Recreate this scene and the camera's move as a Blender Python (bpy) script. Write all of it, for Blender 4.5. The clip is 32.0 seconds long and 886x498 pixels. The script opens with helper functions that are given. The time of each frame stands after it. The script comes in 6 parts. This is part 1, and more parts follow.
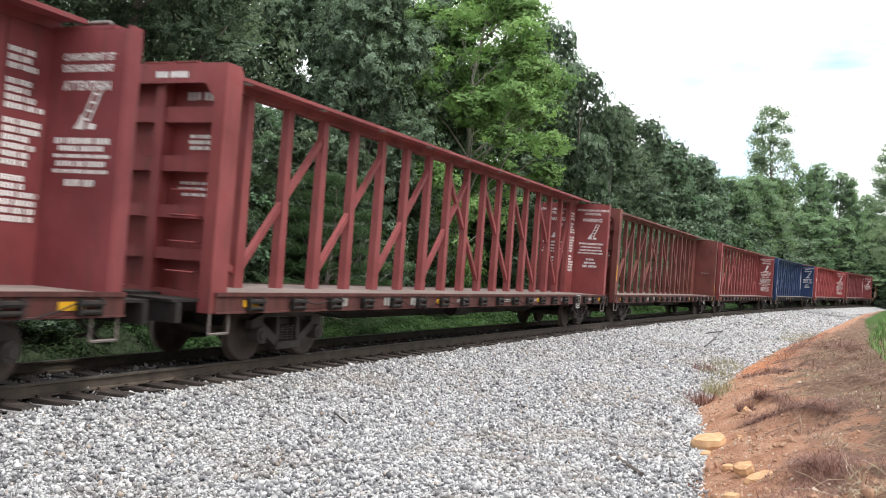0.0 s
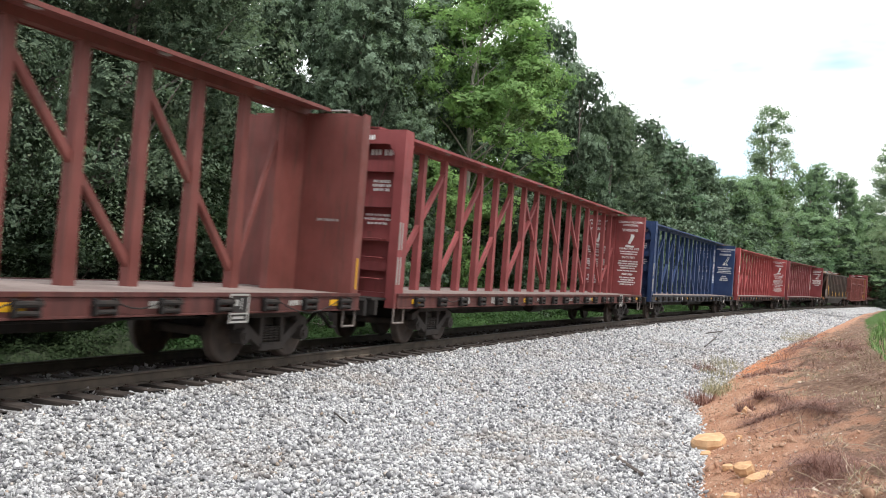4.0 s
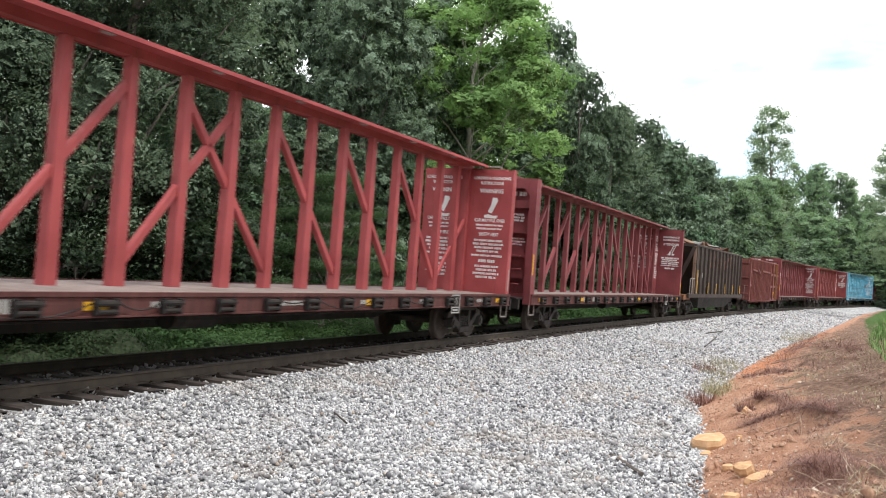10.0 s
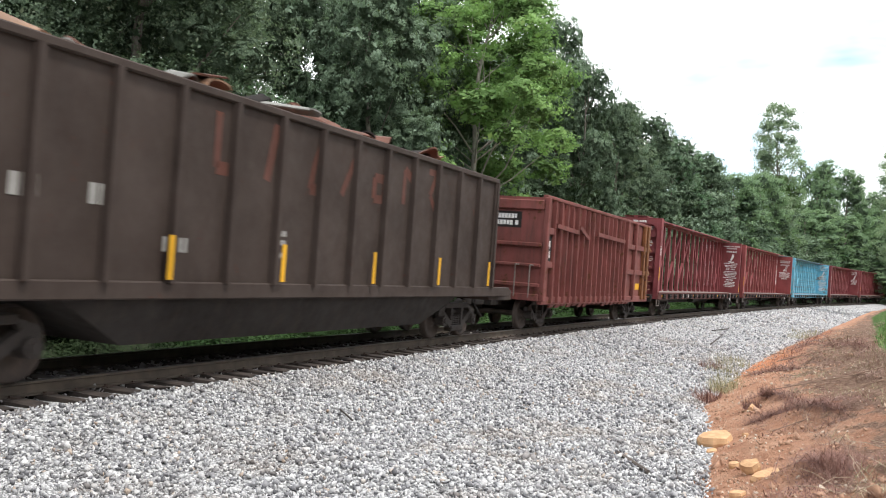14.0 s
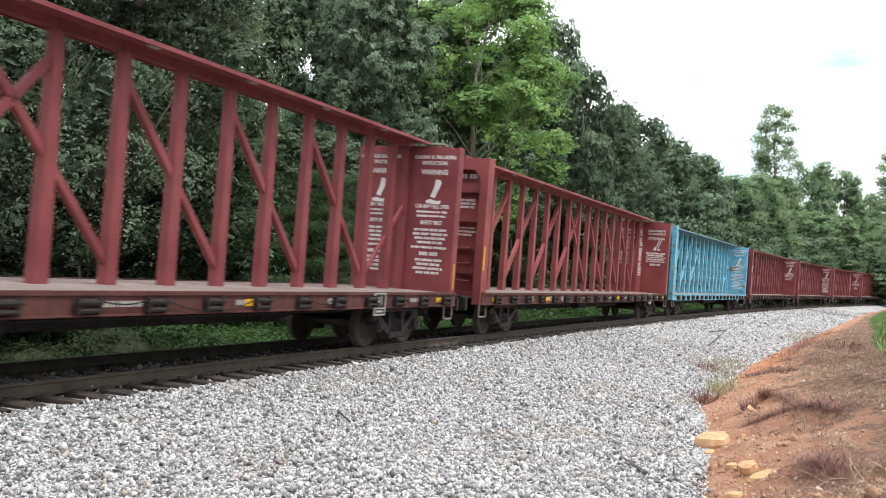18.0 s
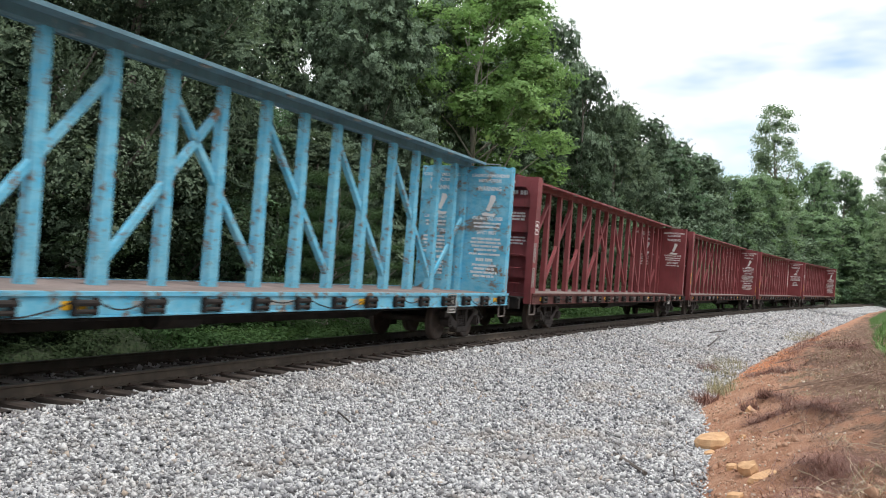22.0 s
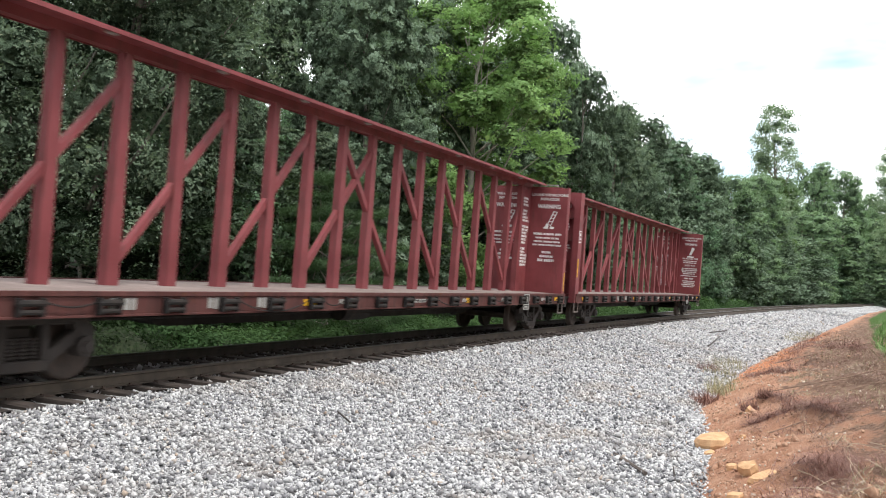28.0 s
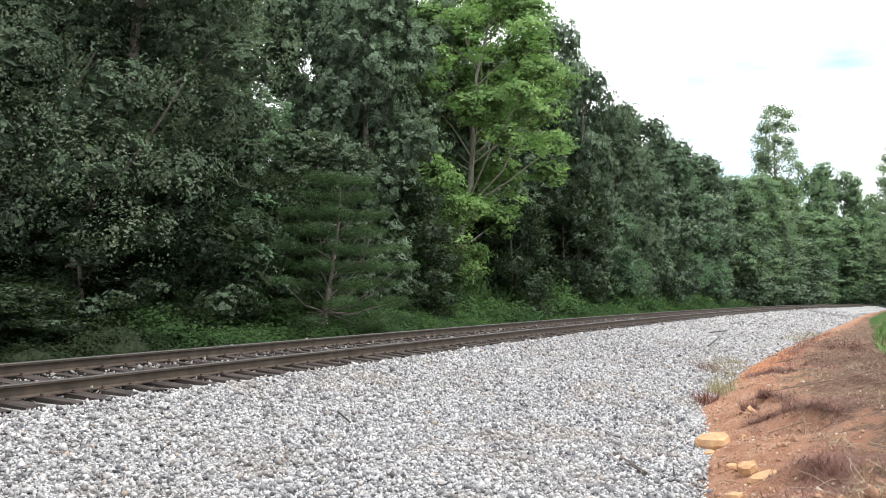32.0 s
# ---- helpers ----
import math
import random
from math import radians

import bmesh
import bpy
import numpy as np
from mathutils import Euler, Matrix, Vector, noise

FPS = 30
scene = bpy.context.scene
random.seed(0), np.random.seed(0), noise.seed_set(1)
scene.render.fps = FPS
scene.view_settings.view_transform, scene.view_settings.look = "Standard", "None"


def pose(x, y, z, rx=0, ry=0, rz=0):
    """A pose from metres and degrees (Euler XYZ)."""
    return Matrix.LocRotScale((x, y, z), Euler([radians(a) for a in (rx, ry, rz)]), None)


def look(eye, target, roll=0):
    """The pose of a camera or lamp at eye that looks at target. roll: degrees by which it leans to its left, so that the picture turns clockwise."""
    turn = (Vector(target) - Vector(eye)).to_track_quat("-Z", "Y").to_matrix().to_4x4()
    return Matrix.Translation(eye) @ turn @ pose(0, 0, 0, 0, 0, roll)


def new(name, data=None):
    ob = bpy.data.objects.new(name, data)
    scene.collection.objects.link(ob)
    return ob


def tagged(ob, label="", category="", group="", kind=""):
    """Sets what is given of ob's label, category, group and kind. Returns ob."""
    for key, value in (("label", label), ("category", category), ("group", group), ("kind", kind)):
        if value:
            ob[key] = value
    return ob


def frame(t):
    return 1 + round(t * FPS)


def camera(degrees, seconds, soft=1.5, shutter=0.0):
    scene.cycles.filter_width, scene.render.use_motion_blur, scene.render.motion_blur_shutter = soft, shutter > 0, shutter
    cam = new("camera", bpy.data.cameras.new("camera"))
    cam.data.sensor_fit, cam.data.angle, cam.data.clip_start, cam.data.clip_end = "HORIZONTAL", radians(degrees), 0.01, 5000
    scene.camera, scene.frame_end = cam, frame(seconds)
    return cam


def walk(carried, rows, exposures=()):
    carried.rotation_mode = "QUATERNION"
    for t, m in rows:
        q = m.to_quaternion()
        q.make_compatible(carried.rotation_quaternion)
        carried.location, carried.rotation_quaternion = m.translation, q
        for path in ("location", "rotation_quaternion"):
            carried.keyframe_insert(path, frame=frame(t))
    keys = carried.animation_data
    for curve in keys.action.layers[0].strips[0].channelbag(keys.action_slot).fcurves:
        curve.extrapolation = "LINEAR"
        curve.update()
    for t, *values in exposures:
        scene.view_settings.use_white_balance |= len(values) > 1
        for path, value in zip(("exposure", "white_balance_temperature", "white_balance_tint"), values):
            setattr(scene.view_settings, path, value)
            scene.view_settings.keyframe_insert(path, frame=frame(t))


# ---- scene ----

# ================= camera =================
F_PX = 1624.788
cam = camera(2 * math.degrees(math.atan(784 / F_PX)), 32.0, soft=1.0, shutter=0.25)
EYE = Vector((0.0, 0.0, 1.394))


def cam_pose(dx=0.0, dy=0.0):
    """The camera's pose; dx, dy: how far the picture has drifted."""
    yaw = math.atan(dx / F_PX)
    pitch = 0.0362 + math.atan(dy / F_PX)
    ahead = Vector((-math.sin(yaw) * math.cos(pitch), math.cos(yaw) * math.cos(pitch), math.sin(pitch)))
    return look(EYE, EYE + ahead * 10, math.degrees(0.0317))


DRIFT = [(0, -6, 1.5), (11.4, -6, 1.5), (12, -5, -0.5), (12.5, -3.5, -2), (13, -2.5, -4.5), (13.5, 3, -7), (14, 4, -3.5),
         (14.5, 3, -1.5), (16.5, 0, -1), (18.2, 0, -1), (18.6, 0, 0), (32, 0, 0)]
walk(cam, [(t, cam_pose(a, b)) for t, a, b in DRIFT], [(0, 0.1), (14.4, 0.1), (16.5, 0.22), (17.5, 0.22), (18.6, 0.1), (19.6, 0.1), (21, -0.1), (22, -0.24), (23, -0.22), (24, 0.0), (24.8, 0.1), (32, 0.1)])

# ================= world and sun =================
world = bpy.data.worlds.new("world")
scene.world = world
world.use_nodes = True
wt = world.node_tree
wt.nodes.clear()
SUN_EL, SUN_AZ = radians(64), radians(120)   # azimuth from +y towards +x


def wnode(kind, **values):
    n = wt.nodes.new(kind)
    for k, v in values.items():
        n.inputs[k].default_value = v
    return n


sky = wt.nodes.new("ShaderNodeTexSky")
sky.sky_type, sky.sun_disc, sky.sun_elevation, sky.sun_rotation = "NISHITA", False, SUN_EL, SUN_AZ
sky_gain = wnode("ShaderNodeMixRGB", Fac=1.0, Color2=(0.24, 0.24, 0.24, 1))
sky_gain.blend_type = "MULTIPLY"
coord = wt.nodes.new("ShaderNodeTexCoord")
stretch = wt.nodes.new("ShaderNodeMapping")
stretch.inputs["Scale"].default_value = (1.0, 1.0, 3.2)
stretch.inputs["Location"].default_value = (0.35, 0.1, 0.2)
cloud_noise = wnode("ShaderNodeTexNoise", Scale=2.1, Detail=5.0, Roughness=0.55)
cloud_ramp = wt.nodes.new("ShaderNodeValToRGB")
cloud_ramp.color_ramp.elements[0].position, cloud_ramp.color_ramp.elements[1].position = 0.315, 0.44
cloud_mix = wnode("ShaderNodeMixRGB", Color2=(1.42, 1.45, 1.5, 1))
sky_out = wnode("ShaderNodeBackground", Strength=1.0)
world_out = wt.nodes.new("ShaderNodeOutputWorld")
for a, b in ((sky.outputs[0], sky_gain.inputs["Color1"]), (coord.outputs["Generated"], stretch.inputs["Vector"]),
             (stretch.outputs[0], cloud_noise.inputs["Vector"]), (cloud_noise.outputs[0], cloud_ramp.inputs[0]),
             (cloud_ramp.outputs[0], cloud_mix.inputs["Fac"]), (sky_gain.outputs[0], cloud_mix.inputs["Color1"]),
             (cloud_mix.outputs[0], sky_out.inputs["Color"]), (sky_out.outputs[0], world_out.inputs["Surface"])):
    wt.links.new(a, b)

sun_data = bpy.data.lights.new("sun", "SUN")
sun_data.energy, sun_data.angle, sun_data.color = 2.7, radians(10), (1.0, 0.96, 0.9)
sun = new("sun", sun_data)
sun_way = Vector((math.sin(SUN_AZ) * math.cos(SUN_EL), math.cos(SUN_AZ) * math.cos(SUN_EL), math.sin(SUN_EL)))
sun.matrix_world = look(sun_way * 100, (0, 0, 0))


# ================= materials =================
def material(name):
    m = bpy.data.materials.new(name)
    m.use_nodes = True
    nt = m.node_tree
    bsdf = nt.nodes["Principled BSDF"]
    return m, nt, bsdf


def nn(nt, kind, **values):
    n = nt.nodes.new(kind)
    for k, v in values.items():
        n.inputs[k].default_value = v
    return n


def ramp(nt, src, stops):
    r = nt.nodes.new("ShaderNodeValToRGB")
    els = r.color_ramp.elements
    while len(els) < len(stops):
        els.new(0.5)
    for e, (p, c) in zip(els, stops):
        e.position, e.color = p, (*c, 1) if len(c) == 3 else c
    nt.links.new(src, r.inputs[0])
    return r.outputs[0]


def mix(nt, fac, a, b, mode="MIX"):
    m = nt.nodes.new("ShaderNodeMixRGB")
    m.blend_type = mode
    for sock, v in ((m.inputs[0], fac), (m.inputs[1], a), (m.inputs[2], b)):
        if hasattr(v, "links"):
            nt.links.new(v, sock)
        elif isinstance(v, (int, float)):
            sock.default_value = v
        else:
            sock.default_value = (*v, 1)
    return m.outputs[0]


def tex(nt, kind, scale, detail=4.0, vector=None, **values):
    n = nt.nodes.new(kind)
    n.inputs["Scale"].default_value = scale
    if "Detail" in n.inputs:
        n.inputs["Detail"].default_value = detail
    for k, v in values.items():
        n.inputs[k].default_value = v
    if vector is not None:
        nt.links.new(vector, n.inputs["Vector"])
    return n


def bump(nt, bsdf, height, strength=0.3, distance=0.02):
    b = nn(nt, "ShaderNodeBump", Strength=strength, Distance=distance)
    nt.links.new(height, b.inputs["Height"])
    nt.links.new(b.outputs[0], bsdf.inputs["Normal"])


def obj_coord(nt, scale=(1, 1, 1)):
    c = nt.nodes.new("ShaderNodeTexCoord")
    m = nt.nodes.new("ShaderNodeMapping")
    m.inputs["Scale"].default_value = scale
    nt.links.new(c.outputs["Object"], m.inputs["Vector"])
    return m.outputs[0]


def geo_coord(nt, scale=(1, 1, 1)):
    g = nt.nodes.new("ShaderNodeNewGeometry")
    m = nt.nodes.new("ShaderNodeMapping")
    m.inputs["Scale"].default_value = scale
    nt.links.new(g.outputs["Position"], m.inputs["Vector"])
    return m.outputs[0]


def paint(name, colour, grime=(0.06, 0.045, 0.035), rust=(0.13, 0.05, 0.025), wear=0.35, dirt=0.5, rough=0.55, bleach=None):
    """Weathered paint on steel: fading, streaks of dirt that run down, rust in patches."""
    m, nt, bsdf = material(name)
    v = obj_coord(nt)
    vs = obj_coord(nt, (2.2, 2.2, 0.25))
    fade = tex(nt, "ShaderNodeTexNoise", 0.9, 5, v)
    streak = tex(nt, "ShaderNodeTexNoise", 3.0, 6, vs, Roughness=0.7)
    spots = tex(nt, "ShaderNodeTexNoise", 3.1, 8, v, Roughness=0.72)
    lo = tuple(c * 0.78 for c in colour)
    hi = tuple(min(1, c * 1.18 + 0.012) for c in colour)
    base = ramp(nt, fade.outputs[0], [(0.3, lo), (0.7, hi)])
    d = ramp(nt, streak.outputs[0], [(0.62 - 0.25 * dirt, (0, 0, 0)), (0.88, (1, 1, 1))])
    col = mix(nt, d, base, grime)
    if bleach:
        pale = tex(nt, "ShaderNodeTexNoise", 1.6, 7, obj_coord(nt, (1, 1, 1.6)), Roughness=0.75)
        col = mix(nt, ramp(nt, pale.outputs[0], [(0.40, (0, 0, 0)), (0.62, (0.85, 0.85, 0.85))]), col, bleach)
        flake = tex(nt, "ShaderNodeTexNoise", 0.85, 8, obj_coord(nt, (1, 1, 2.2)), Roughness=0.8)
        col = mix(nt, ramp(nt, flake.outputs[0], [(0.545, (0, 0, 0)), (0.61, (0.9, 0.9, 0.9))]), col, rust)
    r = ramp(nt, spots.outputs[0], [(0.78 - 0.3 * wear, (0, 0, 0)), (0.84 - 0.3 * wear, (1, 1, 1))])
    col = mix(nt, r, col, rust)
    nt.links.new(col, bsdf.inputs["Base Color"])
    rr = ramp(nt, spots.outputs[0], [(0.3, (rough - 0.1,) * 3), (0.7, (rough + 0.25,) * 3)])
    nt.links.new(rr, bsdf.inputs["Roughness"])
    bsdf.inputs["Specular IOR Level"].default_value = 0.3
    bump(nt, bsdf, spots.outputs[0], 0.25, 0.01)
    return m


RED = paint("red_oxide_paint", (0.262, 0.058, 0.058), wear=0.12, dirt=0.35)
RED_DARK = paint("dark_red_paint", (0.222, 0.047, 0.052), wear=0.15, dirt=0.4)
RED_BROWN = paint("brown_red_paint", (0.18, 0.052, 0.043), wear=0.25, dirt=0.55)
RED_BRIGHT = paint("bright_red_paint", (0.36, 0.064, 0.066), wear=0.1, dirt=0.25)
SILL_RED = paint("grimy_red_sill", (0.115, 0.036, 0.031), grime=(0.022, 0.016, 0.014), wear=0.55, dirt=1.0, rough=0.75)
SILL_BLUE = paint("grimy_blue_sill", (0.03, 0.034, 0.045), grime=(0.035, 0.028, 0.025), wear=0.5, dirt=0.9, rough=0.75)
BLUE = paint("dark_blue_paint", (0.02, 0.045, 0.125), wear=0.12, dirt=0.3)
CYAN = paint("sky_blue_paint", (0.08, 0.41, 0.62), grime=(0.17, 0.30, 0.36), rust=(0.20, 0.13, 0.085), wear=0.74, dirt=0.5, bleach=(0.25, 0.55, 0.68))
HOPPER_BROWN = paint("dusty_brown_steel", (0.045, 0.030, 0.024), grime=(0.055, 0.04, 0.033), rust=(0.075, 0.035, 0.025), wear=0.5, dirt=0.6, rough=0.7)
HOPPER_DARK = paint("dark_brown_underbelly", (0.022, 0.017, 0.015), rust=(0.04, 0.024, 0.018), wear=0.4, dirt=0.5, rough=0.8)
# hopper's front corner: base paled for the light on it, rust patches on top
PALE_LIT_RUST = paint("lit_rusted_corner", (0.20, 0.125, 0.09), rust=(0.15, 0.06, 0.035), wear=0.6, dirt=0.5, rough=0.75)
GRAFFITI = paint("faded_orange_paint", (0.13, 0.046, 0.032), grime=(0.05, 0.034, 0.028), rust=(0.16, 0.055, 0.03), wear=0.5, dirt=0.85)
GONDOLA_RUST = paint("rusty_gondola_paint", (0.20, 0.058, 0.05), grime=(0.065, 0.04, 0.033), rust=(0.12, 0.05, 0.025), wear=0.66, dirt=0.8, rough=0.7)
WORN_CHORD = paint("weathered_grey_chord", (0.14, 0.26, 0.32), grime=(0.12, 0.15, 0.165), rust=(0.30, 0.34, 0.36), wear=0.6, dirt=0.7, rough=0.7)
ORANGE_RUST = paint("orange_rust_paint", (0.21, 0.08, 0.028), rust=(0.085, 0.032, 0.022), wear=0.8, dirt=0.7, rough=0.75)
TRUCK_GREY = paint("grimy_cast_steel", (0.036, 0.029, 0.026), rust=(0.06, 0.04, 0.03), wear=0.5, dirt=0.5, rough=0.75)
UNDER = paint("black_underframe", (0.016, 0.013, 0.012), rust=(0.035, 0.022, 0.016), wear=0.4, dirt=0.5, rough=0.8)
DECK_WOOD = paint("dusty_grey_deck", (0.22, 0.175, 0.16), grime=(0.14, 0.1, 0.085), rust=(0.16, 0.1, 0.08), wear=0.4, dirt=0.6, rough=0.8)
WHITE = paint("white_stencil_paint", (0.82, 0.80, 0.78), grime=(0.42, 0.3, 0.28), rust=(0.4, 0.24, 0.2), wear=0.35, dirt=0.3)
YELLOW = paint("yellow_reflector", (0.72, 0.38, 0.012), wear=0.1, dirt=0.3)
PALE = paint("pale_grey_stencil", (0.36, 0.35, 0.33), wear=0.4, dirt=0.4)
STEP_STEEL = paint("worn_step_steel", (0.20, 0.17, 0.155), rust=(0.09, 0.05, 0.035), wear=0.6, dirt=0.6)
SCRAP_GREY = paint("scrap_grey_metal", (0.24, 0.24, 0.22), wear=0.5, dirt=0.4)
SCRAP_TAN = paint("scrap_tan_metal", (0.24, 0.14, 0.085), wear=0.6, dirt=0.4)
SCRAP_RED = paint("scrap_red_metal", (0.15, 0.06, 0.04), wear=0.6, dirt=0.6)


def rail_material(name, low, high):
    m, nt, bsdf = material(name)
    v = geo_coord(nt)
    n = tex(nt, "ShaderNodeTexNoise", 4.0, 6, v)
    nt.links.new(ramp(nt, n.outputs[0], [(0.3, low), (0.7, high)]), bsdf.inputs["Base Color"])
    bsdf.inputs["Roughness"].default_value = 0.8
    bump(nt, bsdf, n.outputs[0], 0.3, 0.01)
    return m


RAIL = rail_material("rusty_rail_steel", (0.05, 0.038, 0.029), (0.10, 0.078, 0.058))
TIE = rail_material("creosoted_wood", (0.026, 0.020, 0.018), (0.068, 0.052, 0.043))
PLATE = rail_material("rusty_tie_plate", (0.05, 0.032, 0.025), (0.09, 0.06, 0.045))

RAIL_HEAD, _nt, _b = material("worn_rail_head")
_b.inputs["Base Color"].default_value = (0.20, 0.19, 0.18, 1)
_b.inputs["Metallic"].default_value = 0.8
_b.inputs["Roughness"].default_value = 0.38
bump(_nt, _b, tex(_nt, "ShaderNodeTexNoise", 30, 3, geo_coord(_nt)).outputs[0], 0.1, 0.004)


def stone_material(name="granite_ballast", dust=0.0):
    m, nt, bsdf = material(name)
    g = nt.nodes.new("ShaderNodeNewGeometry")
    tone = ramp(nt, g.outputs["Random Per Island"], [(0.0, (0.14, 0.14, 0.15)), (0.25, (0.32, 0.32, 0.335)), (0.55, (0.58, 0.58, 0.59)),
                                                    (0.95, (0.84, 0.84, 0.84)), (1.0, (0.46, 0.36, 0.28))])
    v = geo_coord(nt)
    fine = tex(nt, "ShaderNodeTexNoise", 60, 4, v)
    big = tex(nt, "ShaderNodeTexNoise", 0.8, 3, v)
    col = mix(nt, 0.35, tone, ramp(nt, fine.outputs[0], [(0.3, (0.3, 0.3, 0.31)), (0.7, (0.75, 0.74, 0.73))]), "MULTIPLY")
    col = mix(nt, ramp(nt, big.outputs[0], [(0.52, (0, 0, 0)), (0.75, (0.45, 0.45, 0.45))]), col, (0.36, 0.29, 0.22))
    col = mix(nt, dust, col, (0.12, 0.09, 0.072))
    nt.links.new(col, bsdf.inputs["Base Color"])
    bsdf.inputs["Roughness"].default_value = 0.85
    bump(nt, bsdf, fine.outputs[0], 0.4, 0.01)
    return m


def ballast_bed_material():
    m, nt, bsdf = material("ballast_bed")
    v = geo_coord(nt)
    vo = tex(nt, "ShaderNodeTexVoronoi", 17, vector=v)
    vo2 = tex(nt, "ShaderNodeTexVoronoi", 17, vector=v)
    vo2.feature = "DISTANCE_TO_EDGE"
    tone = ramp(nt, vo.outputs["Color"], [(0.2, (0.24, 0.24, 0.245)), (0.5, (0.5, 0.5, 0.505)), (0.8, (0.76, 0.76, 0.76))])
    gap = ramp(nt, vo2.outputs["Distance"], [(0.0, (0.12, 0.12, 0.12)), (0.16, (1, 1, 1))])
    col = mix(nt, 1.0, tone, gap, "MULTIPLY")
    nt.links.new(col, bsdf.inputs["Base Color"])
    bsdf.inputs["Roughness"].default_value = 0.9
    bump(nt, bsdf, vo2.outputs["Distance"], 0.8, 0.05)
    return m


STONE, BED = stone_material(), ballast_bed_material()
DUSTY = stone_material("rust_dusted_ballast", 0.42)


def soil_material():
    """Red clay bank: bare orange clay by the toe, dead brown straw higher up, green grass beyond."""
    m, nt, bsdf = material("clay_and_grass")
    v = geo_coord(nt)
    big = tex(nt, "ShaderNodeTexNoise", 0.55, 6, v, Roughness=0.65)
    mid = tex(nt, "ShaderNodeTexNoise", 2.2, 8, v, Roughness=0.7)
    fine = tex(nt, "ShaderNodeTexNoise", 9, 8, geo_coord(nt, (0.8, 2.6, 2.0)), Roughness=0.75)
    clay = ramp(nt, mid.outputs[0], [(0.28, (0.31, 0.15, 0.095)), (0.48, (0.50, 0.28, 0.185)), (0.72, (0.63, 0.43, 0.31))])
    o = nt.nodes.new("ShaderNodeAttribute")
    o.attribute_name = "fresh"
    clay = mix(nt, mix(nt, 1.0, o.outputs["Fac"], ramp(nt, mid.outputs[0], [(0.3, (0.55, 0.55, 0.55)), (0.6, (1, 1, 1))]), "MULTIPLY"), clay, (0.66, 0.27, 0.13))
    straw = ramp(nt, fine.outputs[0], [(0.3, (0.095, 0.052, 0.038)), (0.5, (0.24, 0.15, 0.11)), (0.75, (0.46, 0.34, 0.25))])
    grass = ramp(nt, fine.outputs[0], [(0.25, (0.035, 0.07, 0.018)), (0.75, (0.10, 0.17, 0.045))])
    a = nt.nodes.new("ShaderNodeAttribute")
    a.attribute_name = "rise"
    add = nt.nodes.new("ShaderNodeMath")
    add.operation = "MULTIPLY_ADD"
    nt.links.new(mix(nt, 0.45, big.outputs[0], mid.outputs[0]), add.inputs[0])
    add.inputs[1].default_value = 4.4
    nt.links.new(a.outputs["Fac"], add.inputs[2])
    col = mix(nt, ramp(nt, add.outputs[0], [(0.0, (0, 0, 0)), (0.3, (0, 0, 0)), (0.6, (1, 1, 1))]), clay, straw)
    add2 = nt.nodes.new("ShaderNodeMath")
    add2.operation = "MULTIPLY_ADD"
    nt.links.new(big.outputs[0], add2.inputs[0])
    add2.inputs[1].default_value = 0.35
    b = nt.nodes.new("ShaderNodeAttribute")
    b.attribute_name = "green"
    nt.links.new(b.outputs["Fac"], add2.inputs[2])
    col = mix(nt, ramp(nt, add2.outputs[0], [(0.55, (0, 0, 0)), (0.7, (1, 1, 1))]), col, grass)
    nt.links.new(col, bsdf.inputs["Base Color"])
    bsdf.inputs["Roughness"].default_value = 0.95
    bsdf.inputs["Specular IOR Level"].default_value = 0.15
    both = mix(nt, 0.5, mid.outputs[0], fine.outputs[0])
    bump(nt, bsdf, both, 1.0, 0.16)
    return m


SOIL = soil_material()

# ================= the line of the track =================
CANT = 0.04756
STEP = 0.5
S_MIN, S_MAX = -120.0, 520.0


def bend(s):
    s = min(max(s, 0.0), 85.0)
    return 0.0007095 + 2.1081e-5 * s - 1.93e-7 * s * s


_n = int((S_MAX - S_MIN) / STEP) + 1
_grid = [S_MIN + i * STEP for i in range(_n)]
_head = [0.0] * _n
_zero = int(-S_MIN / STEP)
_head[_zero] = 0.413116
for i in range(_zero + 1, _n):
    _head[i] = _head[i - 1] + bend(_grid[i] - STEP / 2) * STEP
for i in range(_zero - 1, -1, -1):
    _head[i] = _head[i + 1] - bend(_grid[i] + STEP / 2) * STEP
_px, _py = [0.0] * _n, [0.0] * _n
_px[_zero], _py[_zero] = -5.60996, 12.0
for i in range(_zero + 1, _n):
    a = (_head[i] + _head[i - 1]) / 2
    _px[i], _py[i] = _px[i - 1] + math.sin(a) * STEP, _py[i - 1] + math.cos(a) * STEP
for i in range(_zero - 1, -1, -1):
    a = (_head[i] + _head[i + 1]) / 2
    _px[i], _py[i] = _px[i + 1] - math.sin(a) * STEP, _py[i + 1] - math.cos(a) * STEP
GRID, HEAD, LX, LY = np.array(_grid), np.array(_head), np.array(_px), np.array(_py)


def line(s, lat=0.0, z=0.0):
    """Plan place at the arc length s, lat metres towards the camera's side."""
    a = np.interp(s, GRID, HEAD)
    return Vector((float(np.interp(s, GRID, LX) + lat * np.cos(a)), float(np.interp(s, GRID, LY) - lat * np.sin(a)), z))


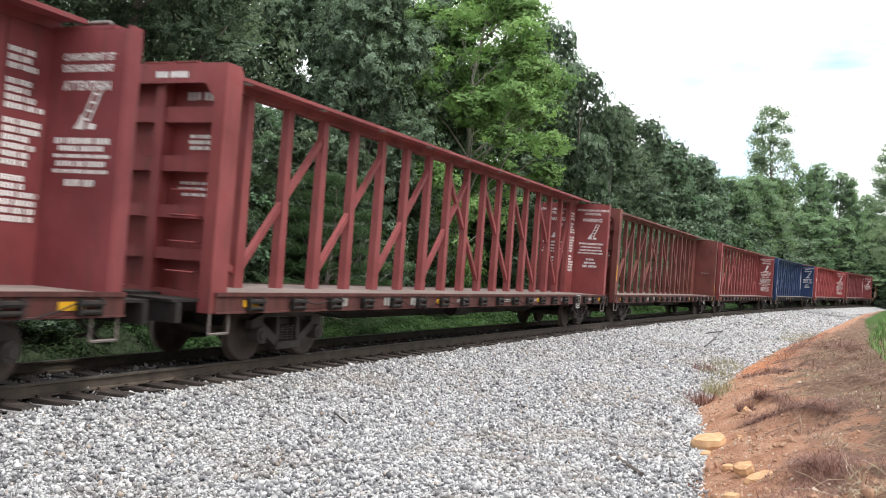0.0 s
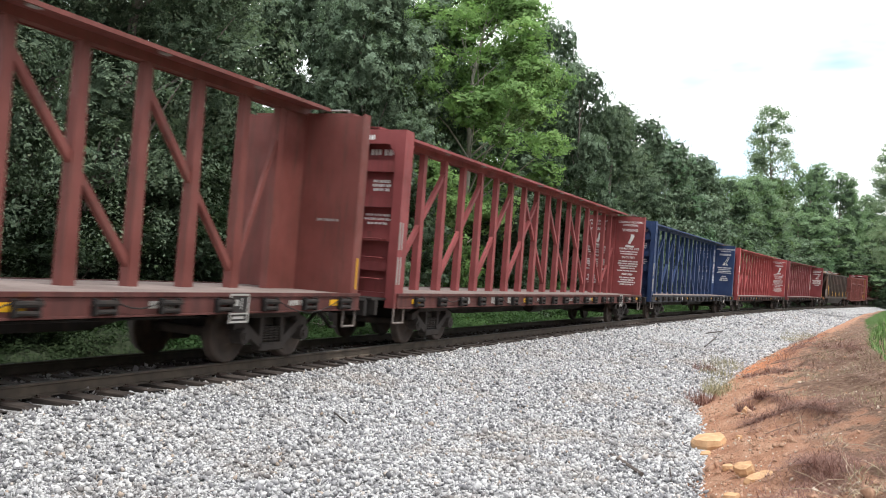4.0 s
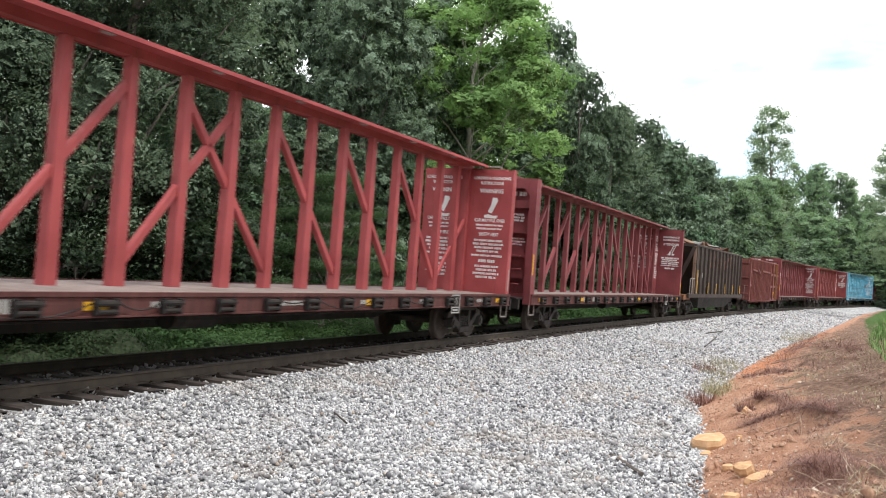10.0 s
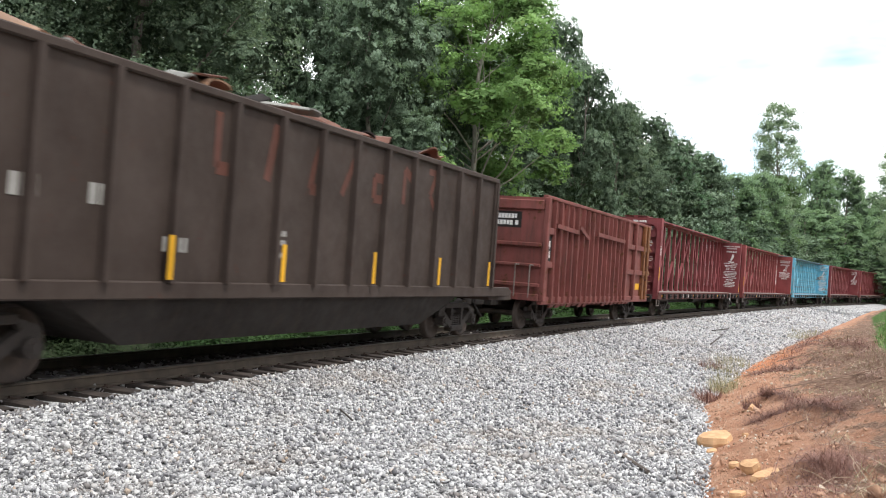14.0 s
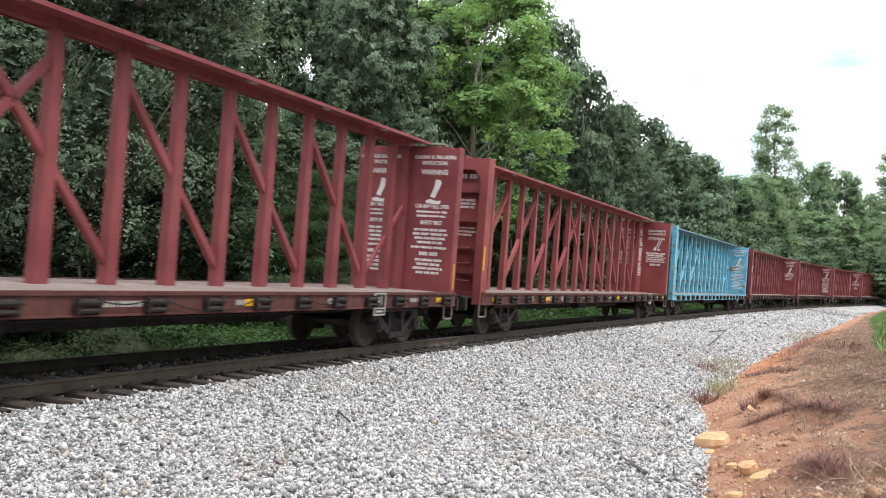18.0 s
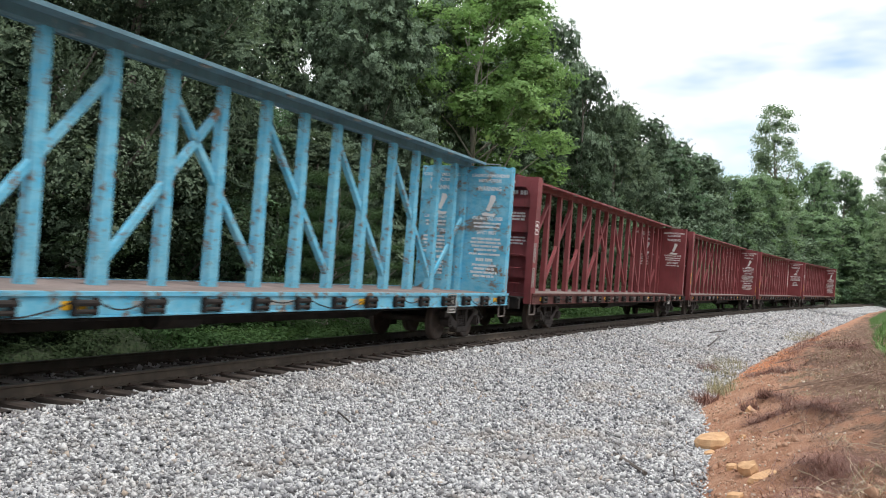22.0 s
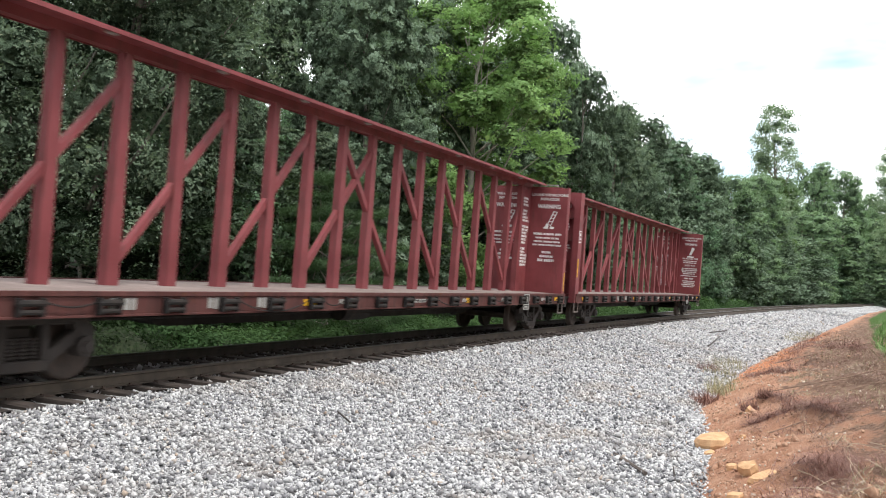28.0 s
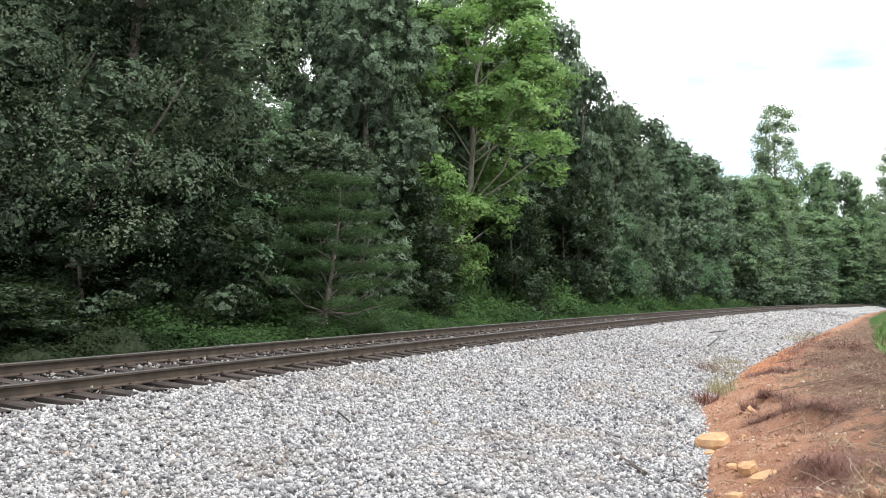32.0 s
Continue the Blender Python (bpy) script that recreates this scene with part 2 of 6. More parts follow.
def rail_frame(s, half=0.0):
    """The pose of a thing that stands on the rails with its middle at s: x rearwards along the line, z up from the rail tops."""
    if half:
        a, b = line(s - half), line(s + half)
        mid, way = (a + b) / 2, b - a
        turn = math.atan2(way.y, way.x)
        right = Vector((way.y, -way.x, 0)).normalized()
    else:
        mid = line(s)
        h = float(np.interp(s, GRID, HEAD))
        turn = math.pi / 2 - h
        right = Vector((math.cos(h), -math.sin(h), 0))
    c = CANT
    mid = mid + right * (0.7175 - 0.7175 * math.cos(c))
    return pose(mid.x, mid.y, 0.7175 * math.sin(c), math.degrees(c), 0, math.degrees(turn))


def toe(s):
    """How far from the line the ballast ends."""
    return float(np.interp(s, [-30, 2, 6, 9.5, 20, 30, 45, 73, 120], [9.2, 8.5, 8.0, 7.35, 7.05, 7.2, 7.6, 7.2, 5.2]))


def height(s, lat):
    """The ground's height at a place along and beside the line."""
    t = toe(s)
    if lat <= -2.6:
        d = -2.6 - lat
        return -0.42 - 0.14 * min(d, 3.0) + 0.10 * max(0.0, min(d, 40) - 4.0)
    if lat < 0.72:
        return -0.265 + CANT * (0.72 - lat) - (0.15 if lat < -1.6 else 0.0) * min(1.0, (-1.6 - lat))
    if lat < 1.5:
        return -0.265
    if lat < 3.3:
        return -0.265 - 0.365 * (lat - 1.5) / 1.8
    if lat < t:
        return -0.63 - 0.30 * (lat - 3.3) / max(t - 3.3, 0.5)
    d = lat - t
    return -0.93 + float(np.interp(d, [0, 0.25, 1.2, 2.5, 4.5, 8, 20, 60], [0, 0.10, 0.46, 0.72, 1.08, 1.75, 3.2, 4.5]))


def lumps(p):
    """Swells, hollows and small eroded ledges."""
    a = noise.noise(Vector((p.x * 0.9, p.y * 0.9, 1.7))) + 0.5 * noise.noise(Vector((p.x * 2.7, p.y * 2.7, 5.1)))
    return a + 0.9 * max(0.0, 0.22 - abs(noise.noise(Vector((p.x * 0.8, p.y * 1.3, 8.3)))))


def strip(name, rows, lats, mat, wave=0.0, smooth=True):
    """A sheet that follows the line: rows of s, columns of places across, given by lats(s)."""
    verts, faces, rise, green, fresh = [], [], [], [], []
    for s in rows:
        for lat in lats(s):
            p = line(s, lat)
            w = 1.35 * wave * min(1.0, max(0.0, lat - toe(s), -5.0 - lat))
            z = height(s, lat) + w * lumps(p)
            verts.append((p.x, p.y, z))
            rise.append(max(-1.0, min(1.0, (lat - toe(s) - 1.45) / 1.3)) - 2.05)
            fresh.append(float(np.interp(s, [14, 18, 36, 44], [0.15, 1, 1, 0.2]) * np.interp(lat - toe(s), [0.9, 1.7], [1, 0])))
            g = (lat - toe(s) - 3.9 + 0.02 * min(s, 60) + float(np.interp(s, [15, 45], [0, 0.9]))) / 1.2
            green.append(max(0.0, min(1.0, g)) if lat > 0 else 0.8)
    n = len(lats(rows[0]))
    for i in range(len(rows) - 1):
        for j in range(n - 1):
            a = i * n + j
            faces.append((a, a + 1, a + n + 1, a + n))
    me = bpy.data.meshes.new(name)
    me.from_pydata(verts, [], faces)
    me.materials.append(mat)
    if smooth:
        me.shade_smooth()
    for key, vals in (("rise", rise), ("green", green), ("fresh", fresh)):
        me.attributes.new(key, "FLOAT", "POINT").data.foreach_set("value", vals)
    return new(name, me)


ROWS = [-118, -80, -50, -30, -20] + [-14 + 0.5 * i for i in range(26)] + [-1 + 0.25 * i for i in range(72)] + [17 + 0.5 * i for i in range(49)] + [42 + 3 * i for i in range(40)] + [165 + 15 * i for i in range(23)]


def ground_lats(s):
    t = toe(s)
    return ([-700, -300, -120, -60, -40, -25, -16, -11, -8, -6, -4.6, -3.6, -2.61] + [-2.2, -1.5, 0, 1.5, 3.3] +
            [t - 1.2] + [t + d for d in (0, 0.2, 0.4, 0.6, 0.8, 1.0, 1.2, 1.4, 1.6, 1.8, 2.0, 2.25, 2.5, 2.75, 3, 3.3, 3.6, 4.0, 4.5, 5, 6, 7.5, 10, 14, 20, 35, 60, 150, 400)])


GROUND = strip("ground", ROWS, ground_lats, SOIL, 0.15)
tagged(GROUND, "red clay bank with dead brown straw and green grass", "ground", kind="structure")
BALLAST = strip("ballast_bed", ROWS, lambda s: [-2.75, -2.4, -1.7, -1.0, 0, 0.72, 1.5, 2.1, 2.7, 3.3, 4.2, 5.2, toe(s) - 0.4, toe(s) + 0.12 * math.sin(s * 1.7)], BED)
for v in BALLAST.data.vertices:
    v.co.z += 0.02
tagged(BALLAST, "light grey crushed granite ballast beside the rails", "ballast", kind="structure")

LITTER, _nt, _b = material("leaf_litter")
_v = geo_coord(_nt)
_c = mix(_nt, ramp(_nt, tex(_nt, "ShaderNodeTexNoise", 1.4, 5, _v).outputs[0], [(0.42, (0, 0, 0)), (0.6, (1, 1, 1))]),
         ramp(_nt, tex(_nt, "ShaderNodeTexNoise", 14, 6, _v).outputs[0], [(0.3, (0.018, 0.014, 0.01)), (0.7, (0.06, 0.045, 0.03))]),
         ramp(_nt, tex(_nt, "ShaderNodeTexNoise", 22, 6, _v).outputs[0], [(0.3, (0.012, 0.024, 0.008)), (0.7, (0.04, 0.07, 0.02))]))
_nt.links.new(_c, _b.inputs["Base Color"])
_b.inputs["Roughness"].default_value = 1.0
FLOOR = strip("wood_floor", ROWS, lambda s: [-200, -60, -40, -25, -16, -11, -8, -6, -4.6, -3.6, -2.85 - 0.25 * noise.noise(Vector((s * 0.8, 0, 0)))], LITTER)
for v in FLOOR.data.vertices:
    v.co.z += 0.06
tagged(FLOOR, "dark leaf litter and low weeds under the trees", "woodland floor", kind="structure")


# an unseen strip added behind the bank to hold back low sky light
def sky_screen():
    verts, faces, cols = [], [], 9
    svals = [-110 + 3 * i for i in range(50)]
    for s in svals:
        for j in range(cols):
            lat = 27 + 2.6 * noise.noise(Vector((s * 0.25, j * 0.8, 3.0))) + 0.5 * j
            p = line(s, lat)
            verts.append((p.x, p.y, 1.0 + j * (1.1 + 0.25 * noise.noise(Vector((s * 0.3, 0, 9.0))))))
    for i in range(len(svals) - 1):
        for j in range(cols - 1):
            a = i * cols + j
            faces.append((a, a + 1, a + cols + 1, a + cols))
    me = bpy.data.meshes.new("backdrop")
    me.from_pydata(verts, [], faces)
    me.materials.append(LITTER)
    tagged(new("backdrop", me), "unseen dark screen that blocks low sky light behind the bank", "backdrop", kind="structure")


sky_screen()

# ================= bmesh tools =================
def mesh_of(bm, name, mat, smooth=False):
    me = bpy.data.meshes.new(name)
    bm.to_mesh(me)
    bm.free()
    for m in (mat if isinstance(mat, (list, tuple)) else [mat]):
        me.materials.append(m)
    if smooth:
        me.shade_smooth()
    return me


def part(name, bm, mat, parent, label="", smooth=False):
    me = bm if isinstance(bm, bpy.types.Mesh) else mesh_of(bm, name, mat, smooth)
    ob = new(name, me)
    ob.parent = parent
    if label:
        ob["label"] = label
    return ob


def box(bm, x0, x1, y0, y1, z0, z1, bevel=0.0):
    vs = [bm.verts.new(p) for p in ((x0, y0, z0), (x1, y0, z0), (x1, y1, z0), (x0, y1, z0), (x0, y0, z1), (x1, y0, z1), (x1, y1, z1), (x0, y1, z1))]
    fs = [bm.faces.new([vs[i] for i in f]) for f in ((3, 2, 1, 0), (4, 5, 6, 7), (0, 1, 5, 4), (1, 2, 6, 5), (2, 3, 7, 6), (3, 0, 4, 7))]
    if bevel:
        es = list({e for f in fs for e in f.edges})
        bmesh.ops.bevel(bm, geom=es, offset=bevel, segments=1, affect="EDGES")
    return bm


def hexa(bm, lower, upper):
    """A block between two quads of corners."""
    vs = [bm.verts.new(p) for p in (*lower, *upper)]
    for f in ((3, 2, 1, 0), (4, 5, 6, 7), (0, 1, 5, 4), (1, 2, 6, 5), (2, 3, 7, 6), (3, 0, 4, 7)):
        bm.faces.new([vs[i] for i in f])
    return bm


def beam(bm, a, b, wide, deep, side=(0, 1, 0)):
    """A bar from a to b: wide across it, deep along side."""
    a, b = Vector(a), Vector(b)
    d = (b - a).normalized()
    s = Vector(side)
    s = (s - d * s.dot(d)).normalized()
    w = d.cross(s)
    q = lambda p: [p + w * (wide / 2 * i) + s * (deep / 2 * j) for i, j in ((-1, -1), (1, -1), (1, 1), (-1, 1))]
    return hexa(bm, q(a), q(b))


def tube(bm, a, b, r0, r1=None, n=8, caps=True):
    a, b = Vector(a), Vector(b)
    r1 = r0 if r1 is None else r1
    d = (b - a).normalized()
    u = d.orthogonal().normalized()
    w = d.cross(u)
    ra = [bm.verts.new(a + (u * math.cos(t) + w * math.sin(t)) * r0) for t in (2 * math.pi * i / n for i in range(n))]
    rb = [bm.verts.new(b + (u * math.cos(t) + w * math.sin(t)) * r1) for t in (2 * math.pi * i / n for i in range(n))]
    for i in range(n):
        bm.faces.new((ra[i], ra[(i + 1) % n], rb[(i + 1) % n], rb[i]))
    if caps:
        bm.faces.new(ra[::-1])
        bm.faces.new(rb)
    return bm


def lathe(bm, axis_y, profile, centre, n=24):
    """Turns a profile of (y, radius) about the y axis through centre."""
    rings = []
    for y, r in profile:
        rings.append([bm.verts.new((centre[0] + r * math.cos(t), centre[1] + y, centre[2] + r * math.sin(t))) for t in (2 * math.pi * i / n for i in range(n))])
    for a, b in zip(rings, rings[1:]):
        for i in range(n):
            bm.faces.new((a[i], a[(i + 1) % n], b[(i + 1) % n], b[i]))
    bm.faces.new(rings[0][::-1])
    bm.faces.new(rings[-1])
    return bm


_words = {}


def words(text, size):
    """Flat letters as a mesh in the x-y plane, centred."""
    key = (text, round(size, 4))
    if key not in _words:
        cu = bpy.data.curves.new("lettering", "FONT")
        cu.body, cu.size, cu.align_x, cu.align_y, cu.extrude = text, size, "CENTER", "CENTER", 0.002
        cu.resolution_u, cu.offset = 2, size * 0.022
        tmp = bpy.data.objects.new("lettering", cu)
        me = bpy.data.meshes.new_from_object(tmp)
        bpy.data.objects.remove(tmp)
        _words[key] = me
    return _words[key]


def letters(bm, text, size, m, squeeze=1.0):
    """Adds letters to a bmesh at the pose m."""
    n0 = len(bm.verts)
    bm.from_mesh(words(text, size))
    bm.verts.ensure_lookup_table()
    bmesh.ops.transform(bm, matrix=m @ Matrix.Diagonal((squeeze, 1, 1, 1)), verts=bm.verts[n0:])


def bar(bm, m, w, h):
    """A line of writing that cannot be read: a row of short bars at the pose m."""
    x = -w / 2
    rnd = random.Random(int(w * 1000) + int(h * 7000) + int(m.translation.z * 911))
    left = rnd.randint(3, 8)
    while x < w / 2 - 0.01:
        l = min(w / 2 - x, h * rnd.uniform(0.5, 0.72))
        lo = -h / 2 + (h * 0.08 if rnd.random() < 0.3 else 0)
        vs = [bm.verts.new(m @ Vector(p)) for p in ((x, lo, 0.003), (x + l, lo, 0.003), (x + l, h / 2, 0.003), (x, h / 2, 0.003))]
        bm.faces.new(vs)
        left -= 1
        x += l + h * (0.14 if left else 0.55)
        left = left or rnd.randint(3, 8)


# ================= the train =================
CARS = []          # (thing, s of its middle at the start, half the truck distance)
WHEELS = {-1: [], 1: []}
_cache = {}


def cached(key, make):
    if key not in _cache:
        _cache[key] = make()
    return _cache[key]


def truck(parent, x, mat=None):
    """A two-axle freight truck with its middle at x."""
    mat = mat or TRUCK_GREY

    def bolster():
        bm = bmesh.new()
        box(bm, -0.22, 0.22, -0.95, 0.95, 0.42, 0.72, 0.03)
        tube(bm, (0, 0, 0.7), (0, 0, 0.86), 0.3, n=16)
        return mesh_of(bm, "truck", mat)

    def frame_mesh():
        bm = bmesh.new()
        for y in (-1.0,):
            hexa(bm, [(-1.08, y - 0.07, 0.56), (-0.78, y - 0.07, 0.60), (-0.78, y + 0.07, 0.60), (-1.08, y + 0.07, 0.56)],
                 [(-1.08, y - 0.07, 0.70), (-0.70, y - 0.07, 0.82), (-0.70, y + 0.07, 0.82), (-1.08, y + 0.07, 0.70)])
            hexa(bm, [(0.78, y - 0.07, 0.60), (1.08, y - 0.07, 0.56), (1.08, y + 0.07, 0.56), (0.78, y + 0.07, 0.60)],
                 [(0.70, y - 0.07, 0.82), (1.08, y - 0.07, 0.70), (1.08, y + 0.07, 0.70), (0.70, y + 0.07, 0.82)])
            box(bm, -0.72, 0.72, y - 0.08, y + 0.08, 0.74, 0.87, 0.02)
            beam(bm, (-0.86, y, 0.64), (-0.30, y, 0.30), 0.15, 0.15)
            beam(bm, (0.86, y, 0.64), (0.30, y, 0.30), 0.15, 0.15)
            box(bm, -0.36, 0.36, y - 0.10, y + 0.10, 0.18, 0.32, 0.02)
            box(bm, -0.36, -0.26, y - 0.07, y + 0.07, 0.30, 0.76)
            box(bm, 0.26, 0.36, y - 0.07, y + 0.07, 0.30, 0.76)
            for xx in (-0.89, 0.89):
                tube(bm, (xx, y - 0.16, 0.46), (xx, y + 0.06, 0.46), 0.135, n=14)
                tube(bm, (xx, y - 0.19, 0.46), (xx, y - 0.16, 0.46), 0.075, n=8)
        return mesh_of(bm, "side_frame", mat)

    def spring():
        bm = bmesh.new()
        rings = []
        for k in range(13):
            r = 0.078 if k % 2 else 0.056
            rings.append([bm.verts.new((r * math.cos(a), r * math.sin(a), 0.33 + 0.022 * k)) for a in (2 * math.pi * i / 10 for i in range(10))])
        for a, b in zip(rings, rings[1:]):
            for i in range(10):
                bm.faces.new((a[i], a[(i + 1) % 10], b[(i + 1) % 10], b[i]))
        return mesh_of(bm, "spring", mat)

    def wheelset():
        bm = bmesh.new()
        for sgn in (-1, 1):
            prof = [(-0.068, 0.40), (-0.066, 0.46), (0.0, 0.465), (0.045, 0.47), (0.06, 0.495), (0.075, 0.48), (0.075, 0.38), (0.03, 0.33), (0.02, 0.16), (0.09, 0.13), (0.09, 0.08)]
            prof = [(-0.09, 0.08), (-0.09, 0.13), (-0.02, 0.16), (-0.015, 0.33)] + prof
            lathe(bm, 1, [(-sgn * y, r) for y, r in (prof if sgn < 0 else prof)], (0, sgn * 0.76, 0), 28)
        tube(bm, (0, -1.1, 0), (0, 1.1, 0), 0.08, n=10)
        bmesh.ops.recalc_face_normals(bm, faces=bm.faces)
        return mesh_of(bm, "wheelset", WHEEL, True)

    tr = part("truck", cached(("bolster", mat.name), bolster), mat, parent, "grimy cast steel truck")
    tr.location = (x, 0, 0)
    near = part("side_frame", cached(("sideframe", mat.name), frame_mesh), mat, tr)
    far = part("side_frame", near.data, mat, tr)
    far.rotation_euler = (0, 0, math.pi)
    for y in (-1.0, 1.0):
        for xx in (-0.16, 0.0, 0.16):
            part("spring", cached(("spring", mat.name), spring), mat, tr).location = (xx, y, 0)
    for sgn in (-1, 1):
        w = part("wheelset", cached(("wheelset",), wheelset), WHEEL, tr)
        w.location = (0.89 * sgn, 0, 0.46)
        WHEELS[sgn].append(w)
    return tr


WHEEL = rail_material("dark_wheel_steel", (0.04, 0.03, 0.026), (0.085, 0.062, 0.05))


def coupler(parent, x, way):
    def make():
        bm = bmesh.new()
        box(bm, -0.1, 0.62, -0.11, 0.11, 0.70, 0.98, 0.02)
        box(bm, 0.55, 0.85, -0.17, 0.13, 0.68, 1.0, 0.03)
        box(bm, 0.60, 0.80, 0.12, 0.2, 0.70, 0.98, 0.02)
        tube(bm, (0.1, -0.35, 0.75), (0.5, -0.42, 0.42), 0.035)
        tube(bm, (0.5, -0.42, 0.42), (0.85, -0.3, 0.40), 0.035)
        return mesh_of(bm, "coupler", UNDER)
    ob = part("coupler", cached(("coupler",), make), UNDER, parent, "dark knuckle coupler with its air hose")
    ob.location = (x, 0, 0)
    if way < 0:
        ob.rotation_euler = (0, 0, math.pi)
    return ob


def extrude(outline, x0, x1):
    """A bar of one section, given in y and z, from x0 to x1."""
    bm = bmesh.new()
    a = [bm.verts.new((x0, y, z)) for y, z in outline]
    b = [bm.verts.new((x1, y, z)) for y, z in outline]
    n = len(outline)
    for i in range(n):
        bm.faces.new((a[i], a[(i + 1) % n], b[(i + 1) % n], b[i]))
    bm.faces.new(a[::-1])
    bm.faces.new(b)
    bmesh.ops.recalc_face_normals(bm, faces=bm.faces)
    return bm


IN = 11.5            # half the clear length between the bulkheads
ZD, ZT = 1.165, 4.62
W = 1.34


def rear_panel_marks(parent, style):
    """White writing on the inner face of the rear bulkhead, on both halves, and on the web beside it."""
    face = lambda y, z: Matrix(((0, 0, -1, IN - 0.006), (-1, 0, 0, y), (0, 1, 0, z), (0, 0, 0, 1)))
    web = lambda x, z: Matrix(((1, 0, 0, x), (0, 0, -1, -0.074), (0, 1, 0, z), (0, 0, 0, 1)))
    if style == "plain":
        def plain():
            bm = bmesh.new()
            bar(bm, face(-0.72, 2.55), 0.5, 0.05)
            return mesh_of(bm, "lettering", PALE)
        part("lettering", cached(("marks", style), plain), PALE, parent)["kind"] = "stuff"
        return

    def make():
        bm = bmesh.new()
        for y in (-0.73, 0.73):
            if style == "english":
                letters(bm, "LOADING AND UNLOADING", 0.12, face(y, 4.36), 0.78)
                letters(bm, "INSTRUCTION", 0.12, face(y, 4.22), 0.8)
                letters(bm, "WARNING", 0.19, face(y, 3.98), 0.85)
                rows = [(3.08, 0.95, 0.07), (2.95, 0.80, 0.055), (2.83, 0.9, 0.055), (2.72, 0.98, 0.055), (2.48, 0.3, 0.075), (2.35, 0.45, 0.075), (2.22, 0.55, 0.085)]
            elif style == "french":
                letters(bm, "CHARGEMENT ET", 0.13, face(y, 4.2), 0.85)
                letters(bm, "DECHARGEMENT", 0.13, face(y, 4.05), 0.85)
                letters(bm, "ATTENTION", 0.17, face(y, 3.82), 0.85)
                rows = [(3.10, 0.95, 0.08), (3.0, 0.8, 0.07), (2.9, 0.95, 0.05), (2.8, 0.85, 0.07), (2.7, 0.95, 0.05), (2.55, 0.5, 0.09)]
            else:
                letters(bm, "LOADING & UNLOADING", 0.12, face(y, 4.36), 0.78)
                letters(bm, "INSTRUCTIONS", 0.12, face(y, 4.22), 0.8)
                letters(bm, "WARNING", 0.17, face(y, 4.0), 0.85)
                letters(bm, "CAR MAY FALL OVER", 0.13, face(y, 3.18), 0.72)
                letters(bm, "SAFETY FIRST", 0.13, face(y, 2.79), 0.75)
                rows = [(3.05, 0.8, 0.05), (2.95, 0.75, 0.05), (2.62, 0.85, 0.06), (2.52, 0.9, 0.06), (2.42, 0.8, 0.06), (2.32, 0.65, 0.06), (2.2, 0.95, 0.055),
                        (2.05, 0.5, 0.085), (1.9, 0.7, 0.06), (1.8, 0.6, 0.06), (1.7, 0.78, 0.06), (1.6, 0.6, 0.06)]
            if style == "short":
                rows = [(3.05, 0.8, 0.05), (2.95, 0.75, 0.05), (2.66, 0.7, 0.05)]
            for z, w, h in rows:
                bar(bm, face(y, z), w, h)
            # pictogram: a leaning load over a car end
            mm = face(y + (-0.02), 3.36)
            shape = lambda pts: bm.faces.new([bm.verts.new(mm @ Vector((a, b, 0.003))) for a, b in pts])
            if style in ("english", "french"):
                at = lambda u, v: (-0.06 + 0.20 * v + 0.14 * u, 0.02 + 0.46 * v - 0.03 * u)
                for u in (0.0, 0.8):
                    shape([at(u, 0), at(u + 0.2, 0), at(u + 0.2, 1), at(u, 1)])
                for v in (0.0, 0.24, 0.48, 0.72, 0.94):
                    shape([at(0.2, v), at(0.8, v + 0.02), at(0.8, v + 0.08), at(0.2, v + 0.06)])
                shape([(-0.19, -0.10), (-0.02, -0.11), (0.0, -0.03), (-0.07, 0.10), (-0.12, -0.02)])
                shape([(0.03, -0.10), (0.17, -0.11), (0.19, -0.04), (0.06, -0.02)])
            else:
                shape([(-0.09, 0.06), (0.03, 0.02), (0.08, 0.14), (0.19, 0.38), (0.16, 0.46), (0.03, 0.47), (0.0, 0.28)])
                shape([(-0.19, -0.10), (0.17, -0.12), (0.21, -0.03), (0.06, -0.04), (-0.08, 0.0), (-0.2, -0.04)])
        if style in ("english", "french"):
            z, x = 4.18, IN - 0.7
            rnd = random.Random(4)
            for k, n in enumerate((3, 4, 6, 6)):
                for _ in range(n):
                    w = rnd.uniform(0.35, 0.66)
                    bar(bm, web(IN - 0.69 + w / 2, z), w, 0.075)
                    z -= 0.105
                z -= 0.09
        return mesh_of(bm, "lettering", WHITE)
    part("lettering", cached(("marks", style), make), WHITE, parent, "white stencilled loading instructions")["kind"] = "stuff"


